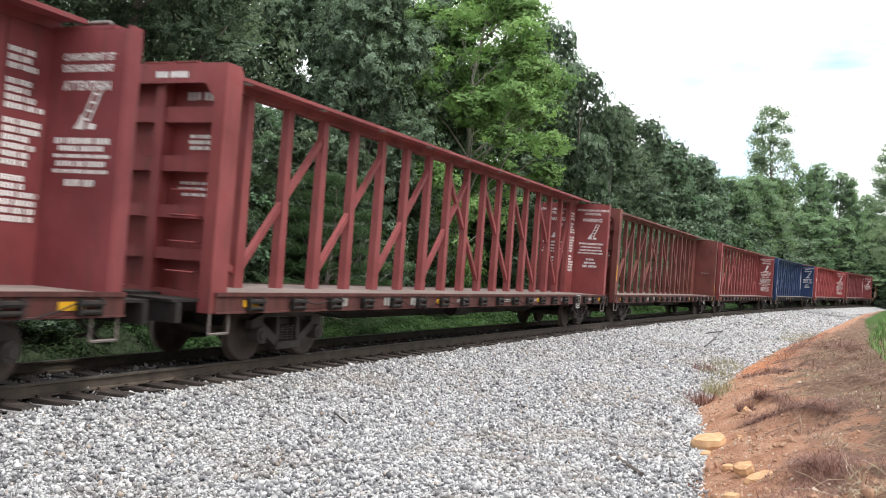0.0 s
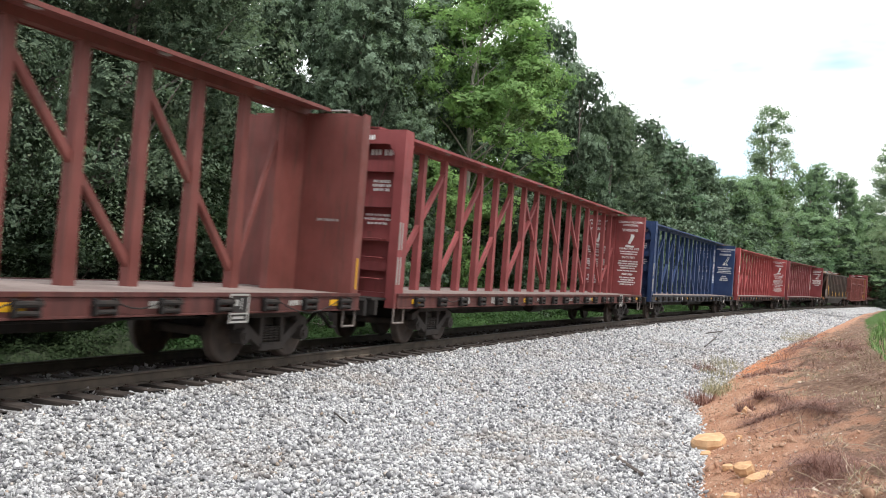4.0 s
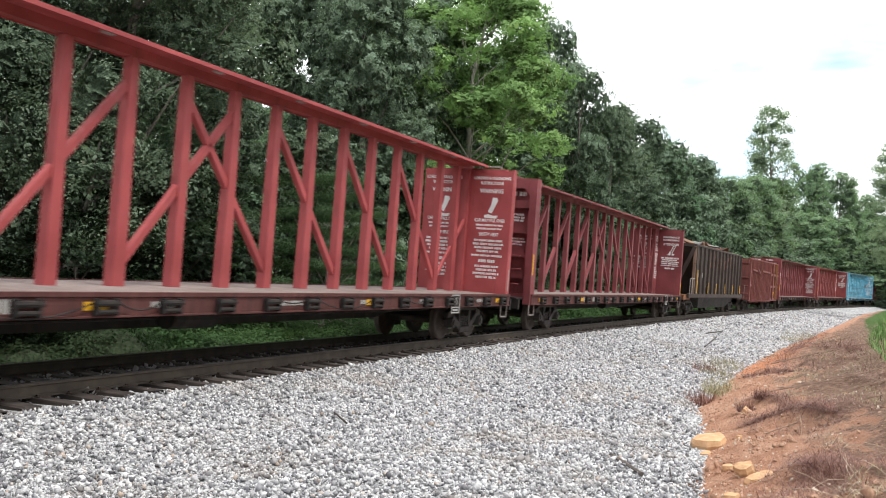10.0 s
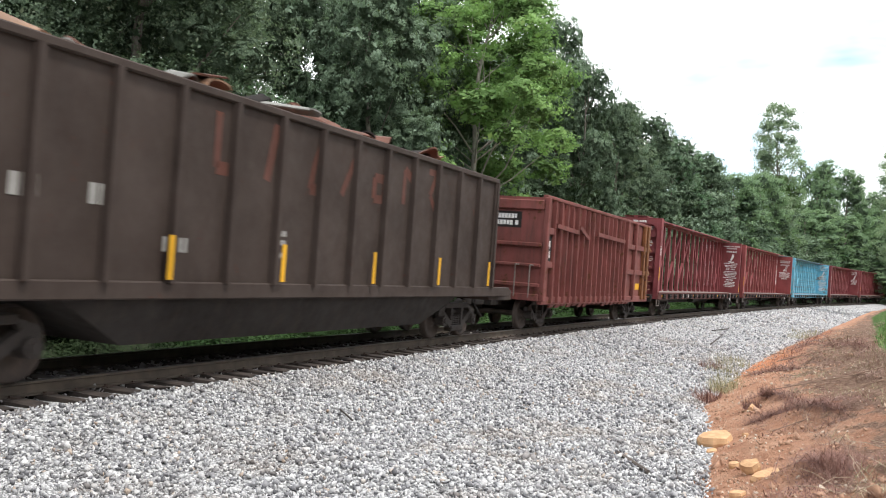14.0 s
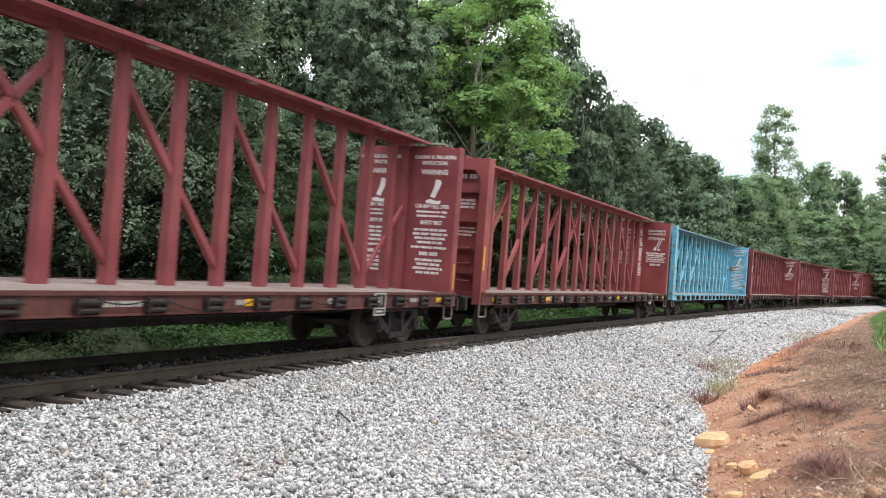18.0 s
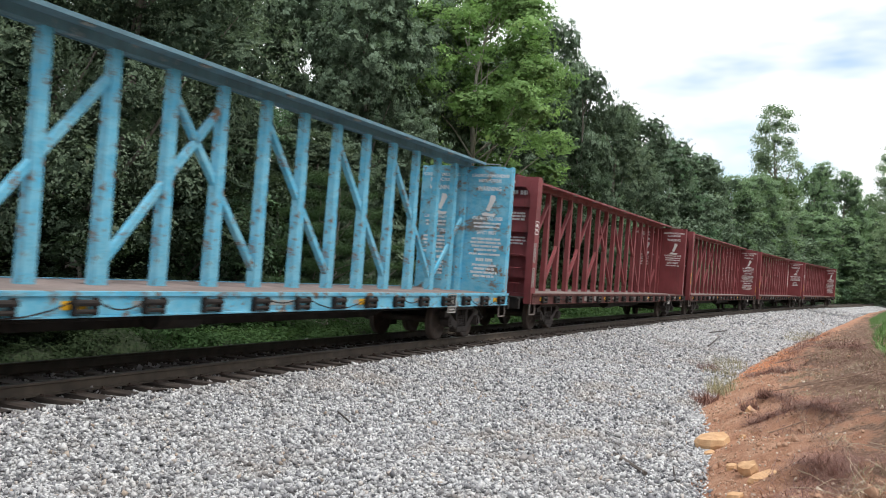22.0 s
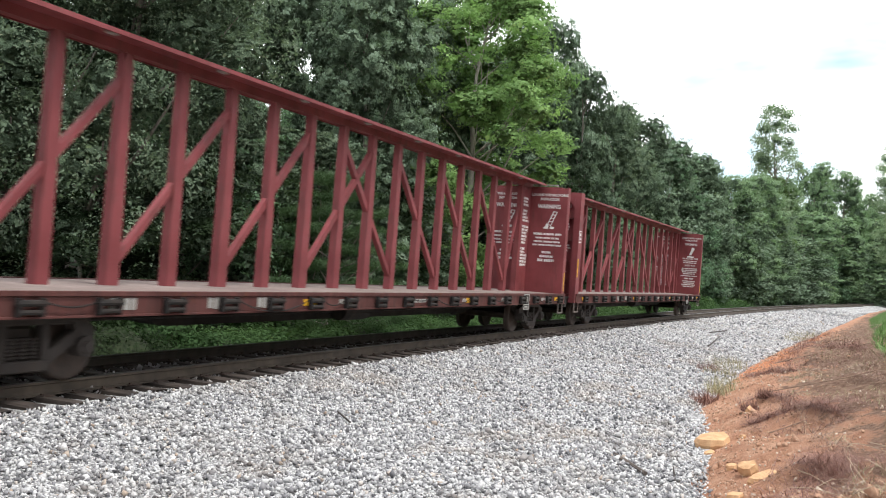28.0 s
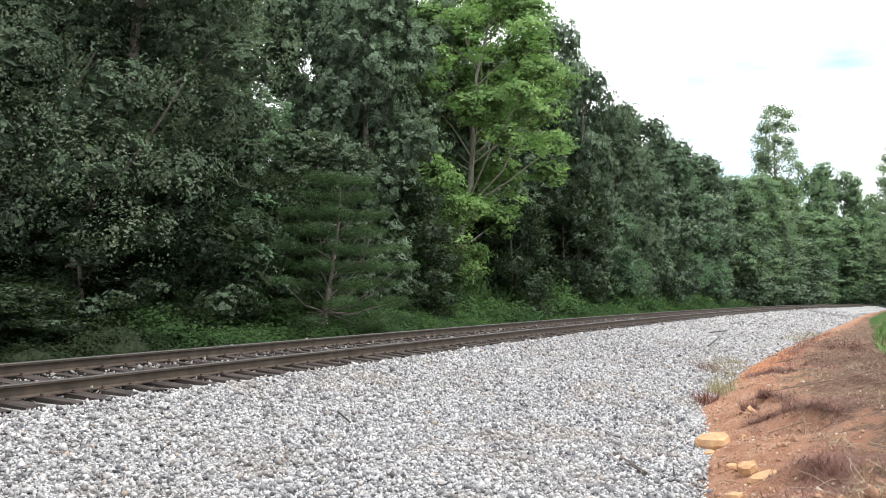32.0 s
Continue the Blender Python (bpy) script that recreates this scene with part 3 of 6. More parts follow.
def bulkhead(parent, mat, way, depth):
    """An end wall of the flatcar at x = way * IN; its outer face is ribbed."""
    x0 = way * IN
    X = lambda d: x0 + way * d          # d metres outwards from the inner face

    key = (mat.name, way)

    def sheet():
        bm = bmesh.new()
        box(bm, *sorted((X(0.0), X(0.04))), -W + 0.004, W - 0.004, 1.0, ZT - 0.055)
        return mesh_of(bm, "bulkhead", mat)
    bh = part("bulkhead", cached(("bulkhead", *key), sheet), mat, parent)

    def side_post(sgn):
        """A bent plate: the side of the wall and its outer flange, as one piece."""
        def make():
            bm = bmesh.new()
            d0, d1 = 0.045, depth
            outline = [(d0, W), (d1, W), (d1, W - 0.22), (d1 - 0.03, W - 0.22), (d1 - 0.03, W - 0.045), (d0, W - 0.045)]
            lo = [bm.verts.new((X(d), sgn * y, 0.86)) for d, y in outline]
            hi = [bm.verts.new((X(d), sgn * y, ZT)) for d, y in outline]
            n = len(outline)
            for i in range(n):
                bm.faces.new((lo[i], lo[(i + 1) % n], hi[(i + 1) % n], hi[i]))
            bm.faces.new(lo)
            bm.faces.new(hi)
            bmesh.ops.recalc_face_normals(bm, faces=bm.faces)
            return mesh_of(bm, "side_post", mat)
        return make
    for sgn in (-1, 1):
        part("side_post", cached(("side_post", sgn, *key), side_post(sgn)), mat, bh)

    def top_beam():
        """The bent top plate with its outer flange and its corner gussets."""
        bm = bmesh.new()
        d1 = depth
        y = W - 0.222
        outer = [(-y, ZT), (y, ZT), (y, ZT - 0.52), (y - 0.18, ZT - 0.30), (-y + 0.18, ZT - 0.30), (-y, ZT - 0.52)]
        a = [bm.verts.new((X(d1), p, q)) for p, q in outer]
        b = [bm.verts.new((X(d1 - 0.03), p, q - (0.05 if q == ZT else 0))) for p, q in outer]
        for i in range(1, 6):
            bm.faces.new((a[i], a[(i + 1) % 6], b[(i + 1) % 6], b[i]))
        bm.faces.new(a)
        bm.faces.new(b[::-1])
        c = [bm.verts.new((X(0.0), p, q)) for p, q in ((-y, ZT), (y, ZT), (y, ZT - 0.05), (-y, ZT - 0.05))]
        bm.faces.new((a[0], a[1], c[1], c[0]))
        bm.faces.new((b[0], b[1], c[2], c[3]))
        bm.faces.new((c[0], c[1], c[2], c[3]))
        bm.faces.new((a[0], b[0], c[3], c[0]))
        bm.faces.new((a[1], b[1], c[2], c[1]))
        bmesh.ops.recalc_face_normals(bm, faces=bm.faces)
        return mesh_of(bm, "top_beam", mat)
    part("top_beam", cached(("top_beam", *key), top_beam), mat, bh)

    def rib(z0, z1, d):
        def make():
            bm = bmesh.new()
            a, b = sorted((X(0.04), X(d)))
            hexa(bm, [(a, -W + 0.06, z0), (b, -W + 0.06, z0), (b, W - 0.06, z0), (a, W - 0.06, z0)],
                 [(a, -W + 0.06, z1), (b - way * 0.05 if way > 0 else b, -W + 0.06, z1), (b - way * 0.05 if way > 0 else b, W - 0.06, z1), (a, W - 0.06, z1)])
            return mesh_of(bm, "rib", mat)
        return make
    for k, (z0, z1) in enumerate(((3.74, 3.98), (2.98, 3.22), (2.26, 2.46), (1.62, 1.80), (1.0, 1.16))):
        part("rib", cached(("rib", k, *key), rib(z0, z1, depth * 0.62)), mat, bh)

    def mid_post():
        bm = bmesh.new()
        a, b = sorted((X(0.04), X(depth * 0.7)))
        box(bm, a, b, -0.09, 0.09, 1.0, ZT - 0.06)
        return mesh_of(bm, "middle_post", mat)
    part("middle_post", cached(("midpost", *key), mid_post), mat, bh)

    def rung():
        bm = bmesh.new()
        tube(bm, (0, -0.22, 0), (0, 0.22, 0), 0.016, n=6)
        for y in (-0.22, 0.22):
            tube(bm, (0, y, 0), (-way * depth * 0.5, y, 0), 0.016, n=6)
        return mesh_of(bm, "ladder_rung", mat)
    for z in (1.45, 1.9, 2.3, 2.68):
        r = part("ladder_rung", cached(("rung", *key), rung), mat, bh)
        r.location = (X(depth + 0.03), -0.72, z)
    if way < 0:
        def marks():
            bm = bmesh.new()
            face = lambda y, z, d: Matrix(((0, 0, -1, X(d)), (-1, 0, 0, y), (0, 1, 0, z), (0, 0, 0, 1)))
            bar(bm, face(-0.62, 4.18, 0.05), 0.55, 0.13)
            for z, w in ((3.55, 0.42), (3.46, 0.46), (3.37, 0.4)):
                bar(bm, face(-0.66, z, 0.05), w, 0.06)
            for z, w in ((2.82, 0.6), (2.73, 0.66), (2.64, 0.5)):
                bar(bm, face(-0.62, z, 0.05), w, 0.05)
            bar(bm, face(-0.30, ZT - 0.17, depth + 0.003), 0.62, 0.10)
            bar(bm, face(0.75, ZT - 0.17, depth + 0.003), 0.62, 0.10)
            return mesh_of(bm, "lettering", WHITE)
        part("lettering", cached(("frontmarks", *key), marks), WHITE, bh)["kind"] = "stuff"
    else:
        def hoop():
            bm = bmesh.new()
            for a, b in (((0, -0.95, ZT), (0, -0.95, ZT + 0.07)), ((0, -0.95, ZT + 0.07), (0, -0.35, ZT + 0.07)), ((0, -0.35, ZT + 0.07), (0, -0.35, ZT))):
                tube(bm, a, b, 0.016, n=6)
            return mesh_of(bm, "grab_iron", PALE)
        g = part("grab_iron", cached(("hoop",), hoop), PALE, bh)
        g.location = (X(0.1), 0, 0)
    return bh


def centerbeam(mat, s, style, label, chord=None, side_marks=True, stencil=True, column=None, sill=None, sill_reflect=4, badge=False):
    """A centre-beam flatcar: a long deck with a truss down its middle and a wall at each end."""
    chord, sill = chord or mat, sill or {BLUE: SILL_BLUE, CYAN: CYAN}.get(mat, SILL_RED)
    root = new("centerbeam_flatcar")
    tagged(root, label, "flatcar", "cars of the train")

    def deck():
        bm = bmesh.new()
        box(bm, -IN, IN, -W, W, ZD - 0.05, ZD, 0)
        return mesh_of(bm, "deck", DECK_WOOD)
    part("deck", cached(("deck",), deck), DECK_WOOD, root, "dusty grey deck")

    def side_sill():
        bm = extrude([(-0.055, ZD - 0.31), (0.05, ZD - 0.31), (0.05, ZD + 0.012), (-0.055, ZD + 0.012), (-0.055, ZD - 0.045), (-0.03, ZD - 0.05), (-0.03, ZD - 0.28), (-0.055, ZD - 0.285)], -IN - 0.3, IN + 0.3)
        return mesh_of(bm, "side_sill", sill)
    for y in (-W, W):
        part("side_sill", cached(("sill", sill.name), side_sill), sill, root).location = (0, y, 0)

    def pocket():
        bm = bmesh.new()
        for x in (-0.19, 0.15):
            box(bm, x, x + 0.04, -0.09, 0.0, -0.11, 0.11, 0.01)
        tube(bm, (-0.21, -0.05, 0.045), (0.22, -0.05, 0.045), 0.042, n=8)
        tube(bm, (-0.17, -0.06, -0.06), (0.17, -0.06, -0.06), 0.03, n=8)
        return mesh_of(bm, "strap_winch", UNDER)
    for k in range(19):
        p = part("strap_winch", cached(("pocket",), pocket), UNDER, root)
        p.location = (-IN + 0.65 + k * 1.222, -W - 0.045, ZD - 0.17)

    def cable(k, n, sag):
        """A slack tie-down cable that hangs along the sill."""
        def make():
            bm = bmesh.new()
            x0, x1 = -IN + 0.85 + k * 1.222, -IN + 0.5 + (k + n) * 1.222
            pts = [Vector((x0 + (x1 - x0) * q / 6, -W - 0.075, ZD - 0.10 - sag * 4 * (q / 6) * (1 - q / 6))) for q in range(7)]
            rings = [[bm.verts.new(p + Vector((0, 0.011 * math.cos(a), 0.011 * math.sin(a)))) for a in (0.0, 1.57, 3.14, 4.71)] for p in pts]
            for a, b in zip(rings, rings[1:]):
                for i in range(4):
                    bm.faces.new((a[i], a[(i + 1) % 4], b[(i + 1) % 4], b[i]))
            return mesh_of(bm, "tie_down_cable", UNDER)
        return make
    for k, n, sag in ((1, 1, 0.08), (4, 2, 0.2), (6, 1, 0.12), (9, 1, 0.06), (10, 2, 0.18), (13, 1, 0.1), (16, 2, 0.22)):
        part("tie_down_cable", cached(("cable", k), cable(k, n, sag)), UNDER, root)

    def under():
        bm = bmesh.new()
        box(bm, -IN - 0.9, IN + 0.9, -0.28, 0.28, 0.80, ZD - 0.06)
        hexa(bm, [(-6.0, -0.26, 0.56), (6.0, -0.26, 0.56), (6.0, 0.26, 0.56), (-6.0, 0.26, 0.56)], [(-7.2, -0.26, 0.80), (7.2, -0.26, 0.80), (7.2, 0.26, 0.80), (-7.2, 0.26, 0.80)])
        for k in range(9):
            x = -8.9 + k * 2.22
            box(bm, x - 0.06, x + 0.06, -W + 0.04, W - 0.04, 0.90, ZD - 0.06)
        tube(bm, (-1.6, -0.75, 0.78), (-0.6, -0.75, 0.78), 0.2, n=12)
        tube(bm, (-9, -0.6, 0.74), (9, -0.6, 0.74), 0.025, n=6)
        return mesh_of(bm, "centre_sill", UNDER)
    part("centre_sill", cached(("under",), under), UNDER, root)

    def top_chord():
        a, b, c = ZT + 0.11, ZT + 0.09, ZT + 0.045
        bm = extrude([(-0.54, a), (-0.54, c), (-0.51, c), (-0.51, b), (-0.09, b), (-0.09, ZT - 0.05), (0.09, ZT - 0.05), (0.09, b), (0.51, b), (0.51, c), (0.54, c), (0.54, a)], -IN - 0.1, IN + 0.1)
        return mesh_of(bm, "top_chord", chord)
    part("top_chord", cached(("chord", chord.name), top_chord), chord, root)

    def bracket():
        bm = bmesh.new()
        box(bm, -0.09, 0.09, -0.05, 0.05, -0.035, 0.0)
        return mesh_of(bm, "strap_bracket", PALE)
    for k in range(9):
        part("strap_bracket", cached(("bracket",), bracket), PALE, root, "pale strap bracket").location = (-IN + 1.3 + 2.44 * k, -0.45, ZT + 0.066)

    zb, zt = ZD, ZT - 0.04

    def post(w0, w1):
        def make():
            bm = bmesh.new()
            q = lambda w, d, z: [(-w / 2, -d, z), (w / 2, -d, z), (w / 2, d, z), (-w / 2, d, z)]
            hexa(bm, q(w0, 0.085, zb), q(w1, 0.075, zt))
            return mesh_of(bm, "post", mat)
        return make
    xs = [-9.54 + 1.272 * k for k in range(16)]
    for k, x in enumerate(xs):
        heavy = k % 2 == 0
        p = part("post", cached(("post", heavy, mat.name), post(0.255, 0.17) if heavy else post(0.225, 0.17)), mat, root)
        p.location = (x, 0, 0)
    # the web at each end, beside the end wall
    wide = 0.14 if style in ("warning", "short") else 0.72

    def web(way):
        def make():
            bm = bmesh.new()
            a, b = sorted((way * (IN - wide), way * IN))
            box(bm, a, b, -0.07, 0.07, zb, zt)
            return mesh_of(bm, "end_web", mat)
        return make
    part("end_web", cached(("web", mat.name, wide), web(1)), mat, root)

    def diagonal(x0, z0, x1, z1, thick=0.115):
        def make():
            bm = bmesh.new()
            beam(bm, (x0, 0, z0), (x1, 0, z1), thick, thick * 0.92)
            return mesh_of(bm, "diagonal_brace", mat)
        return make
    zl, zh = zb + 0.25, zt - 0.34
    pairs = [(k, k + 2, 1) for k in range(0, 8, 2)] + [(k, k + 2, -1) for k in range(7, 15, 2)]
    for k, (i, j, up) in enumerate(pairs):
        z0, z1 = (zl, zh) if up > 0 else (zh, zl)
        part("diagonal_brace", cached(("diag", k, mat.name), diagonal(xs[i], z0, xs[j], z1)), mat, root)
    part("diagonal_brace", cached(("diag", "f", mat.name), diagonal(-IN + 0.1, 2.2, xs[0], zl)), mat, root)
    part("diagonal_brace", cached(("diag", "r", mat.name, wide), diagonal(xs[15] + 0.05, zl, IN - (0.80 if wide > 0.5 else 0.1), zh if wide > 0.5 else 3.15, 0.08)), mat, root)
    part("post", cached(("post", "end", mat.name), post(0.26, 0.19)), mat, root).location = (10.66, 0, 0)

    front = bulkhead(root, mat, -1, 0.40)
    rear = bulkhead(root, mat, 1, 0.28)
    rear_panel_marks(rear, style)

    def small_box(name, dims, m):
        def make():
            bm = bmesh.new()
            box(bm, -dims[0] / 2, dims[0] / 2, -0.004, 0.004, -dims[1] / 2, dims[1] / 2)
            return mesh_of(bm, name, m)
        return make
    # reflectors on the near side
    for k in range(sill_reflect):
        x = -IN + 0.6 + k * (2 * IN - 1.2) / (sill_reflect - 1)
        r = part("reflector", cached(("reflect",), small_box("reflector", (0.42, 0.11), YELLOW)), YELLOW, root, "yellow reflector")
        r.location = (x, -W - 0.036, ZD - 0.16)
    if column:
        tape = {"yellow": YELLOW, "white": PALE}[column]
        strips = ((-0.36, 1.65), (-0.24, 1.65), (-0.36, 2.38), (-0.24, 2.38)) if column == "white" else ((-0.30, 2.05),)
        for x, z in strips:
            r = part("reflector", cached(("tallreflect", column), small_box("reflector", (0.05, 0.58) if column == "white" else (0.085, 0.62), tape)), tape, root, "tall reflective strip")
            r.location = (-IN + x, -W - 0.006, z)
        r = part("reflector", cached(("rtallreflect", column), small_box("reflector", (0.05, 0.6), tape)), tape, root)
        r.location = (IN + 0.16, -W - 0.006, 1.55)
    if badge:
        def square():
            bm = bmesh.new()
            m = Matrix(((1, 0, 0, -IN - 0.24), (0, 0, -1, -W - 0.004), (0, 1, 0, 3.12), (0, 0, 0, 1)))
            for a, b, c, d in ((-0.15, 0.15, -0.2, -0.175), (-0.15, 0.15, 0.175, 0.2), (-0.15, -0.125, -0.175, 0.175), (0.125, 0.15, -0.175, 0.175), (-0.07, 0.07, 0.03, 0.12), (-0.05, 0.05, -0.1, -0.03)):
                bm.faces.new([bm.verts.new(m @ Vector(q)) for q in ((a, c, 0), (b, c, 0), (b, d, 0), (a, d, 0))])
            return mesh_of(bm, "lettering", WHITE)
        part("lettering", cached(("badge",), square), WHITE, front, "white outlined square with small marks")["kind"] = "stuff"
    if side_marks:
        def sillmarks():
            bm = bmesh.new()
            m = lambda x, z: Matrix(((1, 0, 0, x), (0, 0, -1, -W - 0.033), (0, 1, 0, z), (0, 0, 0, 1)))
            for x, w, h in ((-8.1, 0.5, 0.17), (-6.2, 0.42, 0.17), (-5.0, 0.36, 0.17), (-2.4, 0.5, 0.09), (0.8, 0.7, 0.08), (3.4, 0.4, 0.08), (6.2, 0.6, 0.10), (9.6, 0.55, 0.09)):
                bar(bm, m(x, ZD - 0.155), w, h)
            return mesh_of(bm, "lettering", PALE)
        part("lettering", cached(("sillmarks",), sillmarks), PALE, root)["kind"] = "stuff"
    if stencil:
        def sten():
            bm = bmesh.new()
            m = Matrix(((1, 0, 0, IN - 3.6), (0, 0, -1, -W - 0.06), (0, 1, 0, ZD - 0.22), (0, 0, 0, 1)))
            for a, b, c, d in ((-0.25, 0.25, -0.23, -0.2), (-0.25, 0.25, 0.19, 0.22), (-0.25, -0.21, -0.2, 0.19), (0.21, 0.25, -0.2, 0.19), (-0.21, 0.21, -0.1, -0.075), (-0.13, -0.02, 0.03, 0.13), (0.04, 0.07, -0.02, 0.15), (-0.16, 0.14, -0.17, -0.13)):
                bm.faces.new([bm.verts.new(m @ Vector(p)) for p in ((a, c, 0), (b, c, 0), (b, d, 0), (a, d, 0))])
            return mesh_of(bm, "lettering", PALE)
        def plate():
            bm = bmesh.new()
            box(bm, IN - 3.86, IN - 3.34, -W - 0.055, -W - 0.045, ZD - 0.46, ZD + 0.01)
            return mesh_of(bm, "stencil_plate", UNDER)
        pl = part("stencil_plate", cached(("stenplate",), plate), UNDER, root, "black plate with a white outline")
        part("lettering", cached(("sten",), sten), PALE, pl)["kind"] = "stuff"

    def step():
        bm = bmesh.new()
        for a, b in (((-0.23, 0, 0.95), (-0.23, 0, 0.55)), ((-0.23, 0, 0.55), (0.23, 0, 0.55)), ((0.23, 0, 0.55), (0.23, 0, 0.95))):
            tube(bm, a, b, 0.022, n=6)
        return mesh_of(bm, "stirrup_step", STEP_STEEL)
    for x in (-IN - 0.12, IN + 0.02):
        part("stirrup_step", cached(("step",), step), STEP_STEEL, root).location = (x, -W + 0.02, 0)

    def end_platform(way):
        def make():
            bm = bmesh.new()
            a, b = sorted((way * (IN + 0.25), way * (IN + 1.0)))
            box(bm, a, b, -1.15, 1.15, 1.02, 1.06)
            box(bm, way * (IN + 0.9) - 0.06, way * (IN + 0.9) + 0.06, -1.2, 1.2, 0.72, 1.02)
            return mesh_of(bm, "end_platform", UNDER)
        return make
    for way in (-1, 1):
        part("end_platform", cached(("plat", way), end_platform(way)), UNDER, root)
        coupler(root, way * (IN + 0.42), way)
        truck(root, way * 9.35)
    CARS.append((root, s, 9.35))
    return root


SEQUENCE = [
    (RED_DARK, -11.2, "french", "dark red centre-beam flatcar with white French stencils", {}),
    (RED, 14.33, "english", "red oxide centre-beam flatcar, empty, on the track", {"column": None}),
    (RED_BROWN, 39.55, "plain", "dull brown-red empty centre-beam flatcar", {"column": "yellow"}),
    (RED, 64.85, "warning", "red empty centre-beam flatcar with white warning panels", {"column": "white"}),
    (BLUE, 90.68, "english", "dark blue empty centre-beam flatcar", {"column": "white"}),
    (RED_BRIGHT, 116.33, "warning", "bright red empty centre-beam flatcar", {"column": "white", "badge": True}),
    (RED_DARK, 141.9, "french", "dark red centre-beam flatcar with yellow reflectors", {"column": "yellow", "sill_reflect": 6}),
    (RED_DARK, 205.05, "warning", "wine-red empty centre-beam flatcar behind the gondola", {"column": "yellow", "badge": True}),
    (RED, 230.45, "french", "red oxide empty centre-beam flatcar", {"column": "yellow", "sill_reflect": 6}),
    (CYAN, 255.55, "warning", "sky blue rust-stained empty centre-beam flatcar", {"column": "white", "chord": WORN_CHORD}),
    (RED_DARK, 281.3, "short", "dark red empty centre-beam flatcar with white numbers", {"column": "white", "badge": True}),
    (RED_DARK, 306.75, "warning", "dark red empty centre-beam flatcar", {"column": "yellow"}),
    (RED_DARK, 332.1, "english", "dark red empty centre-beam flatcar near the train's end", {"column": "yellow"}),
    (RED_DARK, 357.1, "warning", "dark red empty centre-beam flatcar, the last of the train", {"column": "yellow", "badge": True}),
]
for mat, s, style, label, more in SEQUENCE:
    centerbeam(mat, s, style, label, **more)


def hopper(s):
    """A long brown open hopper with sloping ends, loaded with scrap."""
    root = new("hopper_car")
    tagged(root, "dusty dark brown hopper car heaped with scrap", "hopper car", "cars of the train")
    L0, L1, wh, zt, zs = -7.8, 7.8, 1.5, 3.95, 1.28
    mat = HOPPER_BROWN

    def shell():
        bm = bmesh.new()
        for y in (-1, 1):
            y0, y1 = sorted((y * (wh - 0.03), y * wh))
            box(bm, L0, L1, y0, y1, zs, zt)
        bmesh.ops.recalc_face_normals(bm, faces=bm.faces)
        return mesh_of(bm, "body", mat)
    part("body", shell(), mat, root)

    def simple(name, fn, m=mat, lab=""):
        bm = bmesh.new()
        fn(bm)
        bmesh.ops.recalc_face_normals(bm, faces=bm.faces)
        return part(name, bm, m, root, lab)
    for way in (-1, 1):
        x = L0 if way < 0 else L1
        simple("slope_sheet", lambda bm: hexa(bm, [(x - way * 2.0, -wh + 0.04, 1.25), (x - way * 2.05, -wh + 0.04, 1.25), (x - way * 2.05, wh - 0.04, 1.25), (x - way * 2.0, wh - 0.04, 1.25)],
                                              [(x, -wh + 0.04, zt), (x - way * 0.06, -wh + 0.04, zt), (x - way * 0.06, wh - 0.04, zt), (x, wh - 0.04, zt)]))
        for y in (-1, 1):
            simple("corner_post", lambda bm: box(bm, x - 0.09, x + 0.09, *sorted((y * (wh - 0.12), y * (wh + 0.06))), zs - 0.1, zt, 0.02), PALE_LIT_RUST if way < 0 else mat)
            simple("corner_strut", lambda bm: beam(bm, (x + way * 0.05, y * (wh - 0.05), zt - 0.05), (x + way * 0.12, y * 0.35, 1.22), 0.20, 0.12, (1, 0, 0)))
    for y in (-wh, wh):
        simple("top_rail", lambda bm: box(bm, L0 - 0.1, L1 + 0.1, y - 0.07, y + 0.07, zt - 0.02, zt + 0.10, 0.02))
        simple("side_sill", lambda bm: box(bm, L0 - 1.4, L1 + 1.4, y - 0.06, y + 0.06, zs - 0.22, zs + 0.02, 0.02))
    for way in (-1, 1):
        x = (L0 if way < 0 else L1)
        simple("end_rail", lambda bm: box(bm, x - 0.07, x + 0.07, -wh + 0.08, wh - 0.08, zt - 0.05, zt + 0.12))
        simple("end_platform", lambda bm: box(bm, *sorted((x + way * 0.3, x + way * 2.0)), -1.4, 1.4, 0.95, 1.22), ORANGE_RUST if way < 0 else mat)
        coupler(root, way * 9.6, way)
        truck(root, way * 6.9)
    xs = [L0 + 15.6 * k / 13 for k in range(14)]
    for x in xs:
        for y in (-1, 1):
            simple("side_stake", lambda bm: hexa(bm, [(x - 0.07, y * wh, zs), (x + 0.07, y * wh, zs), (x + 0.05, y * (wh + 0.12), zs), (x - 0.05, y * (wh + 0.12), zs)],
                                                 [(x - 0.07, y * wh, zt), (x + 0.07, y * wh, zt), (x + 0.05, y * (wh + 0.10), zt), (x - 0.05, y * (wh + 0.10), zt)]))
    simple("belly_pan", lambda bm: hexa(bm, [(-4.6, -1.15, 0.42), (4.6, -1.15, 0.42), (4.6, 1.15, 0.42), (-4.6, 1.15, 0.42)],
                                        [(-6.0, -1.45, zs - 0.2), (6.0, -1.45, zs - 0.2), (6.0, 1.45, zs - 0.2), (-6.0, 1.45, zs - 0.2)]), HOPPER_DARK)

